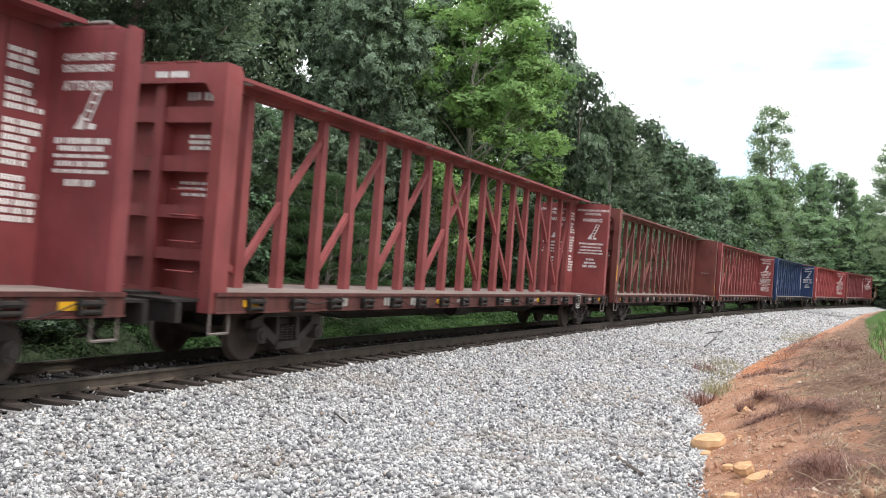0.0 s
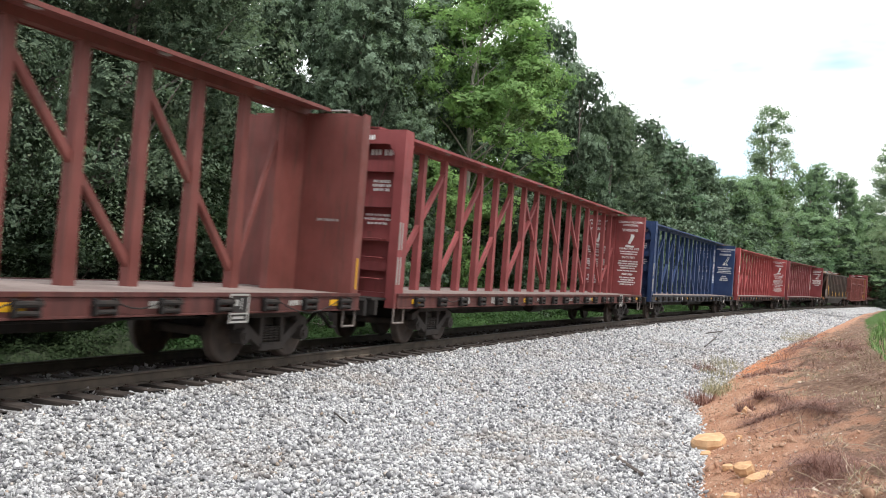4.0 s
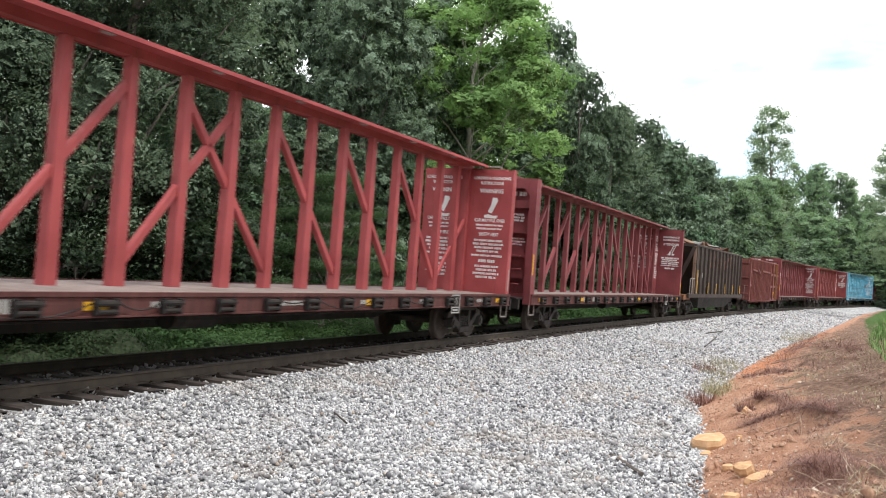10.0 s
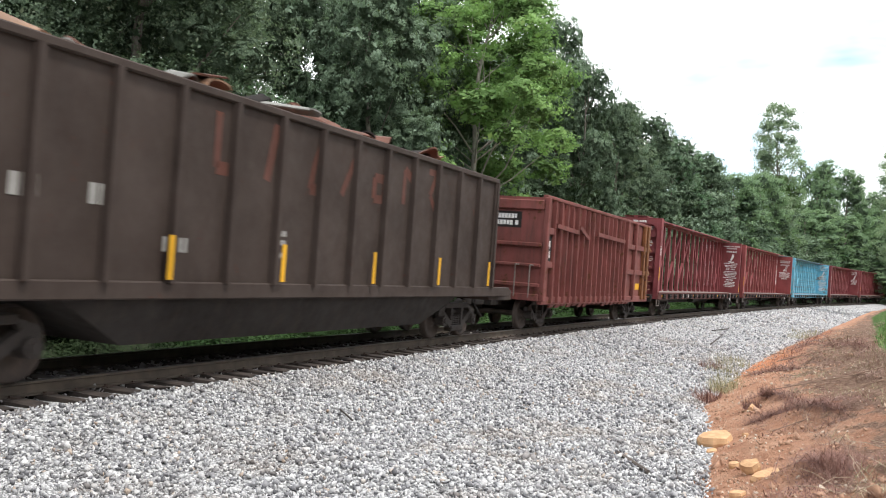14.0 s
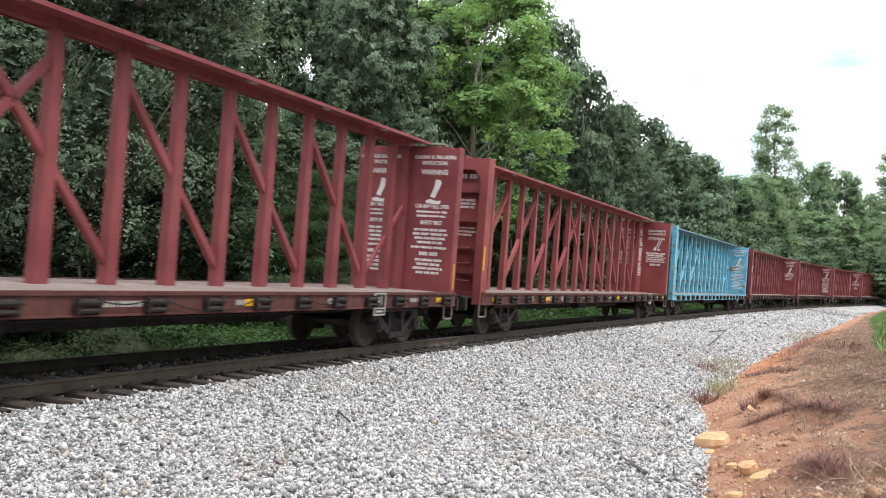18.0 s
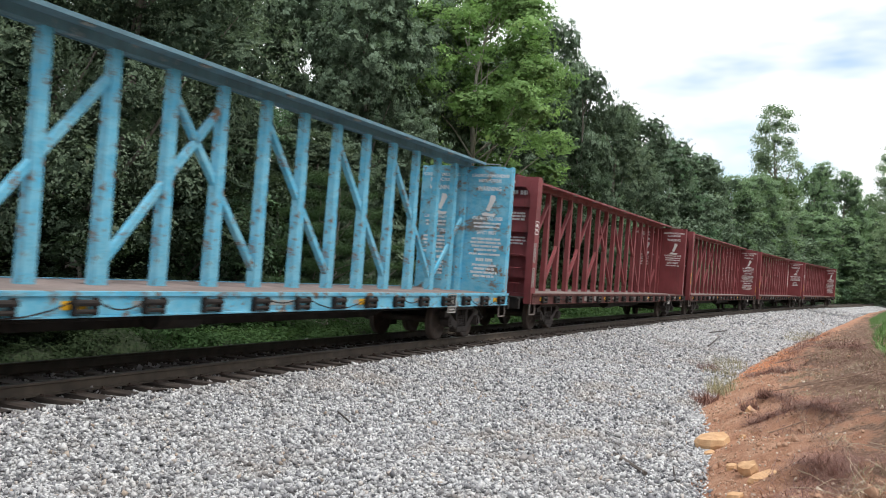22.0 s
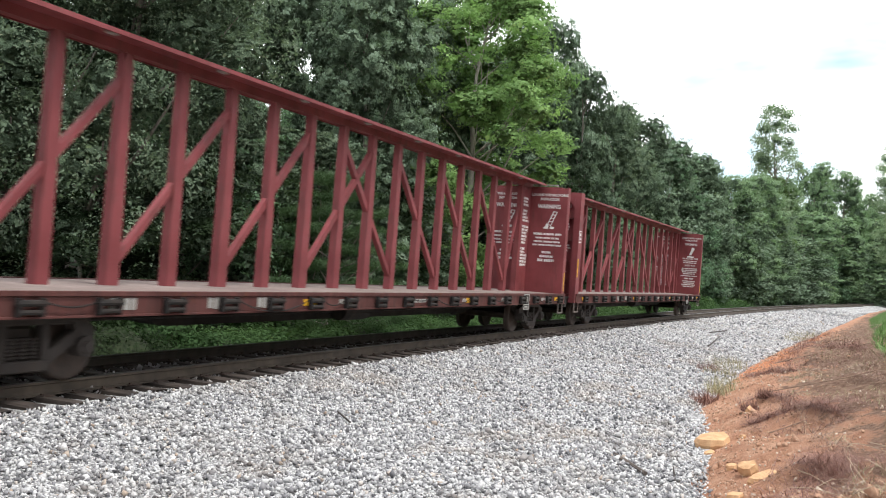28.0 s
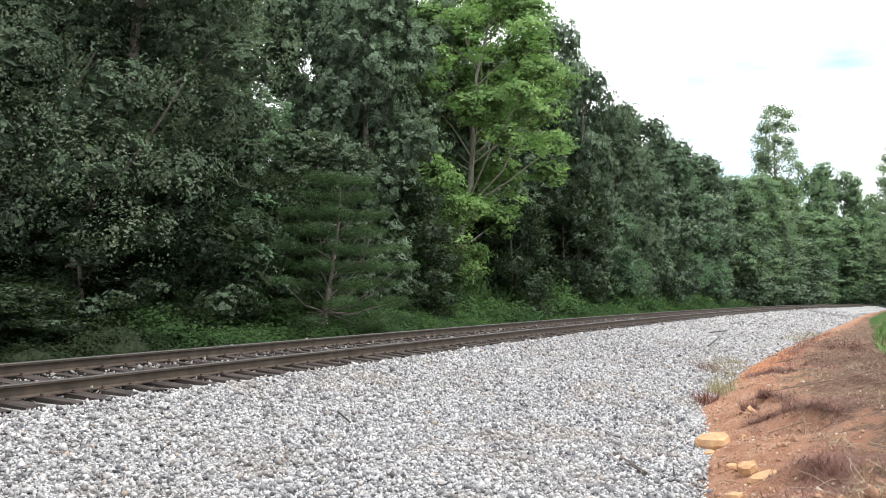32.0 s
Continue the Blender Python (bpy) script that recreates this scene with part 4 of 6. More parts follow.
    def faded(bm):
        rnd = random.Random(8)
        strokes = (((0, 0.9), (0, 0.1), (0.45, 0.1), (0.45, 0.9)), ((0.25, 0.95), (0.05, 0.05)), ((0.4, 0.9), (0.2, 0.5), (0.1, 0.05), (0.3, 0.05)), ((0.5, 0.9), (0.0, 0.05)),
                   ((0, 0.5), (0.4, 0.5), (0.4, 0.1), (0, 0.1), (0, 0.5)), ((0.05, 0.1), (0.05, 0.8), (0.45, 0.6)), ((0, 0.9), (0.4, 0.9), (0.1, 0.4), (0.4, 0.1)))
        for k, x in enumerate((-3.35, -2.15, -0.95, 0.2, 1.4, 2.6, 3.8)):
            for (a, b), (c, d) in zip(strokes[k], strokes[k][1:]):
                beam(bm, (x + a, -wh - 0.003, 2.85 + b), (x + c, -wh - 0.003, 2.85 + d), rnd.uniform(0.13, 0.2), 0.004)
    simple("faded_paint", faded, GRAFFITI, "faded orange painted letters, not readable")["kind"] = "stuff"
    for k, x in enumerate((L0 + 0.25, -4.3, -1.65, 1.4, 4.4, L1 - 0.4)):
        h = 1.3 if k == 0 else 0.6
        simple("reflector", lambda bm: box(bm, x - 0.055, x + 0.055, -wh - 0.135, -wh - 0.125, zs + 0.05, zs + 0.05 + h), YELLOW, "yellow reflective strip")
    for x in (L0 - 0.5, L0 - 1.1):
        simple("grab_iron", lambda bm: (tube(bm, (x, -wh - 0.02, 1.1), (x, -wh - 0.02, 2.1), 0.02), tube(bm, (x, -wh - 0.02, 2.1), (x + 0.5, -wh - 0.02, 2.15), 0.02)), PALE)

    def marks(bm):
        m = lambda x, z: Matrix(((1, 0, 0, x), (0, 0, -1, -wh - 0.004), (0, 1, 0, z), (0, 0, 0, 1)))
        bar(bm, m(L0 + 1.15, 2.35), 0.4, 0.26)
        bar(bm, m(L0 + 2.3, 2.35), 0.4, 0.26)
        for z in (1.75, 1.95, 2.1):
            bar(bm, m(-1.6, z), 0.3, 0.09)
        bar(bm, m(-4.1, 1.8), 0.5, 0.2)
    simple("lettering", marks, PALE)["kind"] = "stuff"
    # scrap heap
    rnd = random.Random(12)
    def heap(bm):
        n = 40
        grid = [[bm.verts.new((L0 + 0.05 + i * 15.5 / n, -1.44 + j * 2.88 / 6, zt - 0.12 + 0.3 * (1 - abs(j - 3) / 3.2) * (0.4 + noise.noise(Vector((i * 0.5, j * 0.7, 0))) + 0.4))) for j in range(7)] for i in range(n + 1)]
        for i in range(n):
            for j in range(6):
                bm.faces.new((grid[i][j], grid[i + 1][j], grid[i + 1][j + 1], grid[i][j + 1]))
    simple("scrap_bed", heap, SCRAP_RED)
    for k in range(46):
        x, y = rnd.uniform(L0 + 0.4, L1 - 0.4), rnd.uniform(-1.1, 0.9)
        m = rnd.choice((SCRAP_GREY, SCRAP_TAN, SCRAP_RED, UNDER, SCRAP_RED))
        a, b = rnd.uniform(0.25, 0.5), rnd.uniform(0.4, 1.3)
        turn = pose(x, y, zt + 0.2 + 0.12 * rnd.random(), rnd.uniform(-20, 20), rnd.uniform(-20, 20), rnd.uniform(0, 180))
        def piece(bm):
            """A curled piece of plate, or a length of pipe."""
            arc, n = (5.6 if k % 4 == 0 else rnd.uniform(1.2, 2.6)), 9
            rows = []
            for r in (a * 0.6, a * 0.6 - 0.03):
                for x0 in (-b / 2, b / 2):
                    rows.append([bm.verts.new((x0 + 0.06 * math.sin(7 * i + k), r * math.sin((i / n - 0.5) * arc), r * math.cos((i / n - 0.5) * arc) - a * 0.3)) for i in range(n + 1)])
            p, q, u, v = rows
            for i in range(n):
                for c, d in ((p, q), (v, u), (q, v), (u, p)):
                    bm.faces.new((c[i], c[i + 1], d[i + 1], d[i]))
            for i in (0, n):
                bm.faces.new((p[i], q[i], v[i], u[i]))
            bmesh.ops.transform(bm, matrix=turn, verts=bm.verts)
        simple("scrap_piece", piece, m)
    CARS.append((root, s, 6.9))
    return root


def gondola(s):
    """A tall rusty gondola with bent side stakes."""
    root = new("gondola_car")
    tagged(root, "rusty red-brown gondola car with dented sides", "gondola", "cars of the train")
    L0, L1, wh, zt, zs = -7.0, 7.0, 1.5, 3.97, 1.0
    mat = GONDOLA_RUST

    def simple(name, fn, m=mat, lab=""):
        bm = bmesh.new()
        fn(bm)
        bmesh.ops.recalc_face_normals(bm, faces=bm.faces)
        return part(name, bm, m, root, lab)

    def side(y):
        def make(bm):
            n, mz = 44, 10
            for yy in (y, y - math.copysign(0.05, y)):
                g = [[bm.verts.new((L0 + (L1 - L0) * i / n, yy + 0.035 * noise.noise(Vector((i * 0.35, j * 0.5, y))) * (0 < i < n), zs + (zt - zs) * j / mz)) for j in range(mz + 1)] for i in range(n + 1)]
                for i in range(n):
                    for j in range(mz):
                        bm.faces.new((g[i][j], g[i + 1][j], g[i + 1][j + 1], g[i][j + 1]))
        return make
    for y in (-wh, wh):
        simple("side_wall", side(y))
        simple("top_rail", lambda bm: box(bm, L0, L1, y - 0.08, y + 0.08, zt - 0.03, zt + 0.08, 0.02))
        simple("side_sill", lambda bm: box(bm, L0, L1, y - 0.07, y + 0.07, zs - 0.2, zs + 0.04, 0.02))
    for x in (L0, L1):
        simple("end_wall", lambda bm: box(bm, x - 0.03, x + 0.03, -wh, wh, zs, zt))
        for z0, z1 in ((3.6, 3.88), (2.5, 2.62), (1.9, 2.0), (1.3, 1.42), (0.9, 1.1)):
            simple("end_rib", lambda bm: box(bm, *sorted((x, x + math.copysign(0.14, x))), -wh, wh, z0, z1, 0.02))
    simple("floor", lambda bm: box(bm, L0, L1, -wh, wh, zs - 0.04, zs))
    rnd = random.Random(3)
    n = 15
    for k in range(n):
        x = L0 + 0.75 + k * (L1 - L0 - 5.6) / (n - 1)
        for y in (-1, 1):
            j = rnd.uniform(-0.05, 0.05)
            simple("side_stake", lambda bm: hexa(bm, [(x - 0.06, y * wh, zs - 0.15), (x + 0.06, y * wh, zs - 0.15), (x + 0.035, y * (wh + 0.16), zs - 0.15), (x - 0.035, y * (wh + 0.16), zs - 0.15)],
                                                 [(x + j - 0.055, y * wh, zt - 0.05), (x + j + 0.055, y * wh, zt - 0.05), (x + j + 0.03, y * (wh + 0.12), zt - 0.05), (x + j - 0.03, y * (wh + 0.12), zt - 0.05)]))
    step = (L1 - L0 - 5.6) / (n - 1)
    for k in range(n + 2):
        x, drop = L0 + 1.15 + k * step, rnd.uniform(0.24, 0.32)
        simple("skirt", lambda bm: hexa(bm, [(x - 0.16, -wh + 0.01, zs - drop), (x + 0.17, -wh + 0.01, zs - drop), (x + 0.17, -wh + 0.06, zs - drop), (x - 0.16, -wh + 0.06, zs - drop)],
                                        [(x - 0.27, -wh - 0.09, zs - 0.12), (x + 0.27, -wh - 0.09, zs - 0.12), (x + 0.27, -wh - 0.05, zs - 0.12), (x - 0.27, -wh - 0.05, zs - 0.12)]))
    for x0, x1, z0, z1 in ((L0 + 0.85, L0 + 3.1, 3.2, 3.12), (L0 + 3.25, L0 + 4.3, 3.3, 2.98), (L0 + 5.4, L0 + 9.2, 3.2, 3.14)):
        simple("belt_rib", lambda bm: beam(bm, (x0, -wh - 0.1, z0), (x1, -wh - 0.1, z1), 0.13, 0.12))
    simple("number_patch", lambda bm: box(bm, L0 + 0.02, L0 + 0.68, -wh - 0.046, -wh - 0.04, 2.1, 2.85), UNDER, "black patch behind white marks")
    simple("number_patch", lambda bm: box(bm, L0 - 0.037, L0 - 0.032, -0.80, 0.18, 3.04, 3.52), UNDER)
    for y in (-1.3, -0.85):
        simple("grab_iron", lambda bm: (tube(bm, (L0 - 0.42, y, 1.0), (L0 - 0.42, y, 1.95), 0.02), tube(bm, (L0 - 0.42, y, 1.95), (L0 - 0.03, y, 1.95), 0.02)), STEP_STEEL)
    for x0, x1 in ((L0 + 0.05, L0 + 0.7), (L1 - 4.2, L1 - 2.9), (L1 - 2.8, L1 - 1.35), (L1 - 1.25, L1 - 0.75), (L1 - 0.65, L1 - 0.05)):
        m = ORANGE_RUST if x0 > L1 - 1.3 else mat
        for z in (1.9, 2.9):
            simple("side_rib", lambda bm: box(bm, x0, x1, -wh - 0.11, -wh, z, z + 0.2, 0.02), m)
        simple("corner_post", lambda bm: box(bm, x0 - 0.11, x0 + 0.11, -wh - 0.15, -wh, zs - 0.1, zt, 0.02), m)
    simple("corner_patch", lambda bm: box(bm, L1 - 1.2, L1 - 0.02, -wh - 0.05, -wh - 0.035, zs, zt - 0.05), ORANGE_RUST, "orange rust-streaked corner sheet")
    for z in [1.0 + 0.33 * i for i in range(8)]:
        simple("ladder_rung", lambda bm: tube(bm, (L1 - 0.55, -wh - 0.16, z), (L1 - 0.05, -wh - 0.16, z), 0.018), ORANGE_RUST)
    simple("reflector", lambda bm: box(bm, L1 - 2.1, L1 - 1.4, -wh - 0.012, -wh - 0.004, 1.3, 1.55), YELLOW, "yellow reflector")

    def marks(bm):
        m = lambda x, z: Matrix(((1, 0, 0, x), (0, 0, -1, -wh - 0.05), (0, 1, 0, z), (0, 0, 0, 1)))
        bar(bm, m(L0 + 0.35, 2.6), 0.4, 0.22)
        bar(bm, m(L0 + 0.35, 2.3), 0.4, 0.22)
        f = lambda y, z: Matrix(((0, 0, -1, L0 - 0.04), (-1, 0, 0, y), (0, 1, 0, z), (0, 0, 0, 1)))
        bar(bm, f(-0.3, 3.38), 0.7, 0.14)
        bar(bm, f(-0.3, 3.18), 0.8, 0.14)
    simple("lettering", marks, WHITE)["kind"] = "stuff"
    simple("centre_sill", lambda bm: box(bm, L0 - 0.7, L1 + 0.7, -0.28, 0.28, 0.7, 0.95), UNDER)
    for way in (-1, 1):
        coupler(root, way * 7.9, way)
        truck(root, way * 5.6)
    CARS.append((root, s, 5.6))
    return root


hopper(164.1)
gondola(183.0)

# ================= rails and ties =================
TRACK = new("track")
tagged(TRACK, "single railway track with rusty rails on dark wooden ties", "railway track", kind="structure")
RAIL_PROFILE = [(-0.070, -0.178), (0.070, -0.178), (0.070, -0.165), (0.012, -0.148), (0.010, -0.048), (0.036, -0.036), (0.036, -0.008), (0.028, 0.0),
                (-0.028, 0.0), (-0.036, -0.008), (-0.036, -0.036), (-0.010, -0.048), (-0.012, -0.148), (-0.070, -0.165)]


def rail(y):
    svals = [-110, -70, -40, -25] + [-16 + i for i in range(140)] + [126 + 4 * i for i in range(45)]
    verts, faces, n = [], [], len(RAIL_PROFILE)
    for s in svals:
        m = rail_frame(s)
        verts += [tuple(m @ Vector((0, y + a, b))) for a, b in RAIL_PROFILE]
    head = []
    for i in range(len(svals) - 1):
        for j in range(n):
            a, b = i * n + j, i * n + (j + 1) % n
            faces.append((a, b, b + n, a + n))
            head.append(1 if j in (6, 7, 8) else 0)
    me = bpy.data.meshes.new("rail")
    me.from_pydata(verts, [], faces)
    me.materials.append(RAIL)
    me.materials.append(RAIL_HEAD)
    me.polygons.foreach_set("material_index", head)
    return part("rail", me, RAIL, TRACK)


for y in (-0.7525, 0.7525):
    rail(y)


def scatter_mesh(name, mat, tverts, tfaces, mats):
    """One mesh out of many copies of small templates: tverts (k, v, 3), mats (n, 4, 4) numpy, picked in turn."""
    k, v, _ = tverts.shape
    n = len(mats)
    pick = np.arange(n) % k
    pts = np.einsum("nij,nvj->nvi", mats[:, :3, :3], tverts[pick]) + mats[:, None, :3, 3]
    f = np.asarray(tfaces)
    faces = (f[None] + (np.arange(n) * v)[:, None, None]).reshape(-1, f.shape[1])
    me = bpy.data.meshes.new(name)
    me.vertices.add(n * v)
    me.vertices.foreach_set("co", pts.reshape(-1).astype(np.float32))
    me.loops.add(faces.size)
    me.loops.foreach_set("vertex_index", faces.reshape(-1).astype(np.int32))
    me.polygons.add(len(faces))
    me.polygons.foreach_set("loop_start", (np.arange(len(faces)) * f.shape[1]).astype(np.int32))
    me.update(calc_edges=True)
    me.materials.append(mat)
    return me


def random_turns(rng, n):
    q = rng.normal(size=(n, 4))
    q /= np.linalg.norm(q, axis=1)[:, None]
    w, x, y, z = q.T
    r = np.empty((n, 3, 3))
    r[:, 0] = np.stack([1 - 2 * (y * y + z * z), 2 * (x * y - w * z), 2 * (x * z + w * y)], 1)
    r[:, 1] = np.stack([2 * (x * y + w * z), 1 - 2 * (x * x + z * z), 2 * (y * z - w * x)], 1)
    r[:, 2] = np.stack([2 * (x * z - w * y), 2 * (y * z + w * x), 1 - 2 * (x * x + y * y)], 1)
    return r


# ties: the dark wooden sleepers
_rng = random.Random(7)
TIE_MESHES = []
for k in range(5):
    bm = bmesh.new()
    w = 0.225 + 0.012 * k % 0.03
    box(bm, -w / 2, w / 2, -1.36, 1.3, -0.36, -0.172, 0.012)
    for v in bm.verts:
        v.co += Vector((_rng.uniform(-0.012, 0.012), _rng.uniform(-0.05, 0.05) if abs(v.co.y) > 1 else 0, _rng.uniform(-0.01, 0.006)))
    TIE_MESHES.append(mesh_of(bm, "tie", TIE))
for i in range(300):
    s = -12 + i * 0.515 + _rng.uniform(-0.03, 0.03)
    t = part("tie", TIE_MESHES[i % 5], TIE, TRACK)
    t.matrix_basis = rail_frame(s) @ pose(0, _rng.uniform(-0.06, 0.06), 0, 0, 0, _rng.uniform(-1, 1))
bm = bmesh.new()
box(bm, -0.09, 0.09, -0.17, 0.17, -0.183, -0.164)
for a, b in ((-0.05, -0.09), (0.05, 0.09), (-0.05, 0.09)):
    box(bm, a - 0.015, a + 0.015, b - 0.015, b + 0.015, -0.166, -0.14)
PLATE_MESH = mesh_of(bm, "tie_plate", PLATE)
for i in range(110):
    s = -12 + i * 0.515
    for y in (-0.7525, 0.7525):
        t = part("tie_plate", PLATE_MESH, PLATE, TRACK)
        t.matrix_basis = rail_frame(s) @ pose(0, y, 0)

# ================= ballast stones =================
rng = np.random.default_rng(5)
OCTA = np.array([[1, 0, 0], [-1, 0, 0], [0, 1, 0], [0, -1, 0], [0, 0, 1], [0, 0, -1]], float)
OCTA_F = [(0, 2, 4), (2, 1, 4), (1, 3, 4), (3, 0, 4), (2, 0, 5), (1, 2, 5), (3, 1, 5), (0, 3, 5)]
TEMPL = np.stack([OCTA * rng.uniform(0.6, 1.15, (6, 1)) * np.array([1.0, rng.uniform(0.65, 0.95), rng.uniform(0.5, 0.85)]) + rng.normal(0, 0.22, (6, 3)) for _ in range(28)])


def stone_places(n, s0, s1, lo, hi):
    """Random places on the ballast: arrays of x, y, z."""
    s = rng.uniform(s0, s1, n)
    toes = np.interp(s, [-30, 2, 6, 9.5, 20, 30, 45, 73, 120], [9.2, 8.5, 8.0, 7.35, 7.05, 7.2, 7.6, 7.2, 5.2])
    hi = toes + rng.normal(0, 0.16, n) + 0.1 if hi is None else np.full(n, hi)
    lat = lo + (hi - lo) * rng.random(n)
    a = np.interp(s, GRID, HEAD)
    x = np.interp(s, GRID, LX) + lat * np.cos(a)
    y = np.interp(s, GRID, LY) - lat * np.sin(a)
    z = np.array([height(p, min(q, toe(p) - 0.01)) if q > 1.4 else bed_z(q) for p, q in zip(s, lat)])
    return x, y, z, lat


def bed_z(lat):
    """The ballast's top between and beside the ties."""
    return -0.24 - (0.05 if lat > 0.85 else 0.0) + CANT * (0.72 - lat) - (0.12 * min(1.0, -1.6 - lat) if lat < -1.6 else 0.0)


def stones(name, n, s0, s1, lo, hi, size, sink=0.2):
    x, y, z, lat = stone_places(n, s0, s1, lo, hi)
    m = np.zeros((n, 4, 4))
    sc = size * rng.lognormal(0, 0.28, n)
    m[:, :3, :3] = random_turns(rng, n) * sc[:, None, None]
    m[:, 0, 3], m[:, 1, 3], m[:, 2, 3], m[:, 3, 3] = x, y, z + 0.02 + sc * rng.uniform(-0.7, 0.9 if size < 0.04 else 0.35, n), 1
    return scatter_mesh(name, DUSTY if lo < 0 else STONE, TEMPL, OCTA_F, m)


BAL = new("ballast_stones")
tagged(BAL, "loose light grey crushed granite stones", "ballast", kind="stuff")
for n, s0, s1, lo, hi, size in ((49000, -3.5, 6, 0.92, None, 0.0295), (40500, 6, 16, 0.92, None, 0.0315), (23500, 16, 28, 0.92, None, 0.037), (12500, 28, 48, 0.95, None, 0.05),
                                (17000, 48, 110, 1.4, None, 0.075), (7500, -4, 14, -2.0, 0.9, 0.029), (5000, 14, 40, -2.0, 0.9, 0.036)):
    ob = part("ballast_stones", stones("ballast_stones", n, s0, s1, lo, hi, size), STONE, BAL)
    ob["kind"] = "stuff"
_x, _y, _z, _l = stone_places(300, -2, 4, 6.4, None)
STONE_MESHES = []
for k in range(8):
    bm = bmesh.new()
    vs = [bm.verts.new(p) for p in TEMPL[k] * 0.034]
    for f in OCTA_F:
        bm.faces.new([vs[i] for i in f])
    STONE_MESHES.append(mesh_of(bm, "stone", STONE))
for i in range(300):
    st = part("stone", STONE_MESHES[i % 8], STONE, BAL)
    st.matrix_basis = pose(_x[i], _y[i], _z[i] + 0.035, _rng.uniform(0, 360), _rng.uniform(0, 360), _rng.uniform(0, 360))


# ================= trees =================
def leaf_material(name, dark, light, warm=(0.1, 0.13, 0.03)):
    m, nt, bsdf = material(name)
    g = nt.nodes.new("ShaderNodeNewGeometry")
    c = ramp(nt, g.outputs["Random Per Island"], [(0.0, tuple(0.42 * a + 0.58 * b for a, b in zip(dark, light))), (0.95, light), (1.0, warm)])
    patch = tex(nt, "ShaderNodeTexNoise", 0.35, 3, geo_coord(nt))
    c = mix(nt, ramp(nt, patch.outputs[0], [(0.35, (0.75, 0.75, 0.75)), (0.65, (0.0, 0.0, 0.0))]), c, dark)
    nt.links.new(c, bsdf.inputs["Base Color"])
    bsdf.inputs["Roughness"].default_value = 0.65
    bsdf.inputs["Specular IOR Level"].default_value = 0.1
    tr = nt.nodes.new("ShaderNodeBsdfTranslucent")
    nt.links.new(mix(nt, 1.0, c, (1.0, 1.1, 0.8), "MULTIPLY"), tr.inputs["Color"])
    sh = nt.nodes.new("ShaderNodeMixShader")
    sh.inputs[0].default_value = 0.38
    nt.links.new(bsdf.outputs[0], sh.inputs[1])
    nt.links.new(tr.outputs[0], sh.inputs[2])
    nt.links.new(sh.outputs[0], nt.nodes["Material Output"].inputs["Surface"])
    return m


LEAF_DARK = leaf_material("dark_oak_leaves", (0.165, 0.232, 0.168), (0.295, 0.39, 0.282))
LEAF_MID = leaf_material("green_leaves", (0.10, 0.18, 0.11), (0.23, 0.35, 0.22))
LEAF_BRIGHT = leaf_material("bright_maple_leaves", (0.15, 0.26, 0.10), (0.36, 0.54, 0.21), (0.40, 0.48, 0.18))
LEAF_FAR = leaf_material("far_green_leaves", (0.18, 0.27, 0.165), (0.31, 0.435, 0.255))
LEAF_TALL = leaf_material("pale_far_leaves", (0.21, 0.28, 0.19), (0.40, 0.50, 0.33))
LEAF_TWIG = leaf_material("drooping_green_leaves", (0.13, 0.178, 0.122), (0.255, 0.33, 0.228), (0.34, 0.34, 0.24))
LEAF_VINE = leaf_material("vine_leaves", (0.042, 0.088, 0.034), (0.105, 0.185, 0.07))
LEAF_GREY = leaf_material("grey_green_leaves", (0.10, 0.145, 0.10), (0.235, 0.30, 0.205))
NEEDLES = leaf_material("pine_needles", (0.04, 0.075, 0.035), (0.09, 0.15, 0.066), (0.07, 0.09, 0.035))
# undergrowth leaves: the shade below the canopy is put into this darker green
LEAF_SHADED = leaf_material("shaded_undergrowth_leaves", (0.018, 0.033, 0.015), (0.052, 0.078, 0.036), (0.05, 0.07, 0.03))


def bark_material(name="grey_bark", dark=(0.10, 0.08, 0.068), light=(0.36, 0.32, 0.28)):
    m, nt, bsdf = material(name)
    v = obj_coord(nt, (6, 6, 0.8))
    n = tex(nt, "ShaderNodeTexNoise", 3.0, 8, v, Roughness=0.7)
    nt.links.new(ramp(nt, n.outputs[0], [(0.3, dark), (0.7, light)]), bsdf.inputs["Base Color"])
    bsdf.inputs["Roughness"].default_value = 0.95
    bump(nt, bsdf, n.outputs[0], 0.7, 0.03)
    return m


BARK = bark_material()
PALE_BARK = bark_material("pale_bark", (0.22, 0.195, 0.165), (0.50, 0.46, 0.40))


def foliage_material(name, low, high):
    """The leaves and twigs inside a clump, darkened in colour to stand for their shade."""
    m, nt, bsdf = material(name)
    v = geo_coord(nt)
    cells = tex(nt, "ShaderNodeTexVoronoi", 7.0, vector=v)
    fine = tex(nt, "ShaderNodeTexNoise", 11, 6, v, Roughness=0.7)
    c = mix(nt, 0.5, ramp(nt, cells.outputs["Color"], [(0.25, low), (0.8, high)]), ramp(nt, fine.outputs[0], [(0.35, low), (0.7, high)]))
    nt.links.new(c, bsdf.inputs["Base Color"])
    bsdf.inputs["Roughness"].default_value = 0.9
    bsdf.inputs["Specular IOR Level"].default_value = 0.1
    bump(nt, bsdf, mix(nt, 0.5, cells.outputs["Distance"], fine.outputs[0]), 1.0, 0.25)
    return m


INNER_SHADE = foliage_material("inner_foliage_shade", (0.055, 0.085, 0.055), (0.155, 0.215, 0.138))
INNER_BRIGHT_SHADE = foliage_material("inner_bright_foliage_shade", (0.06, 0.105, 0.038), (0.19, 0.29, 0.105))

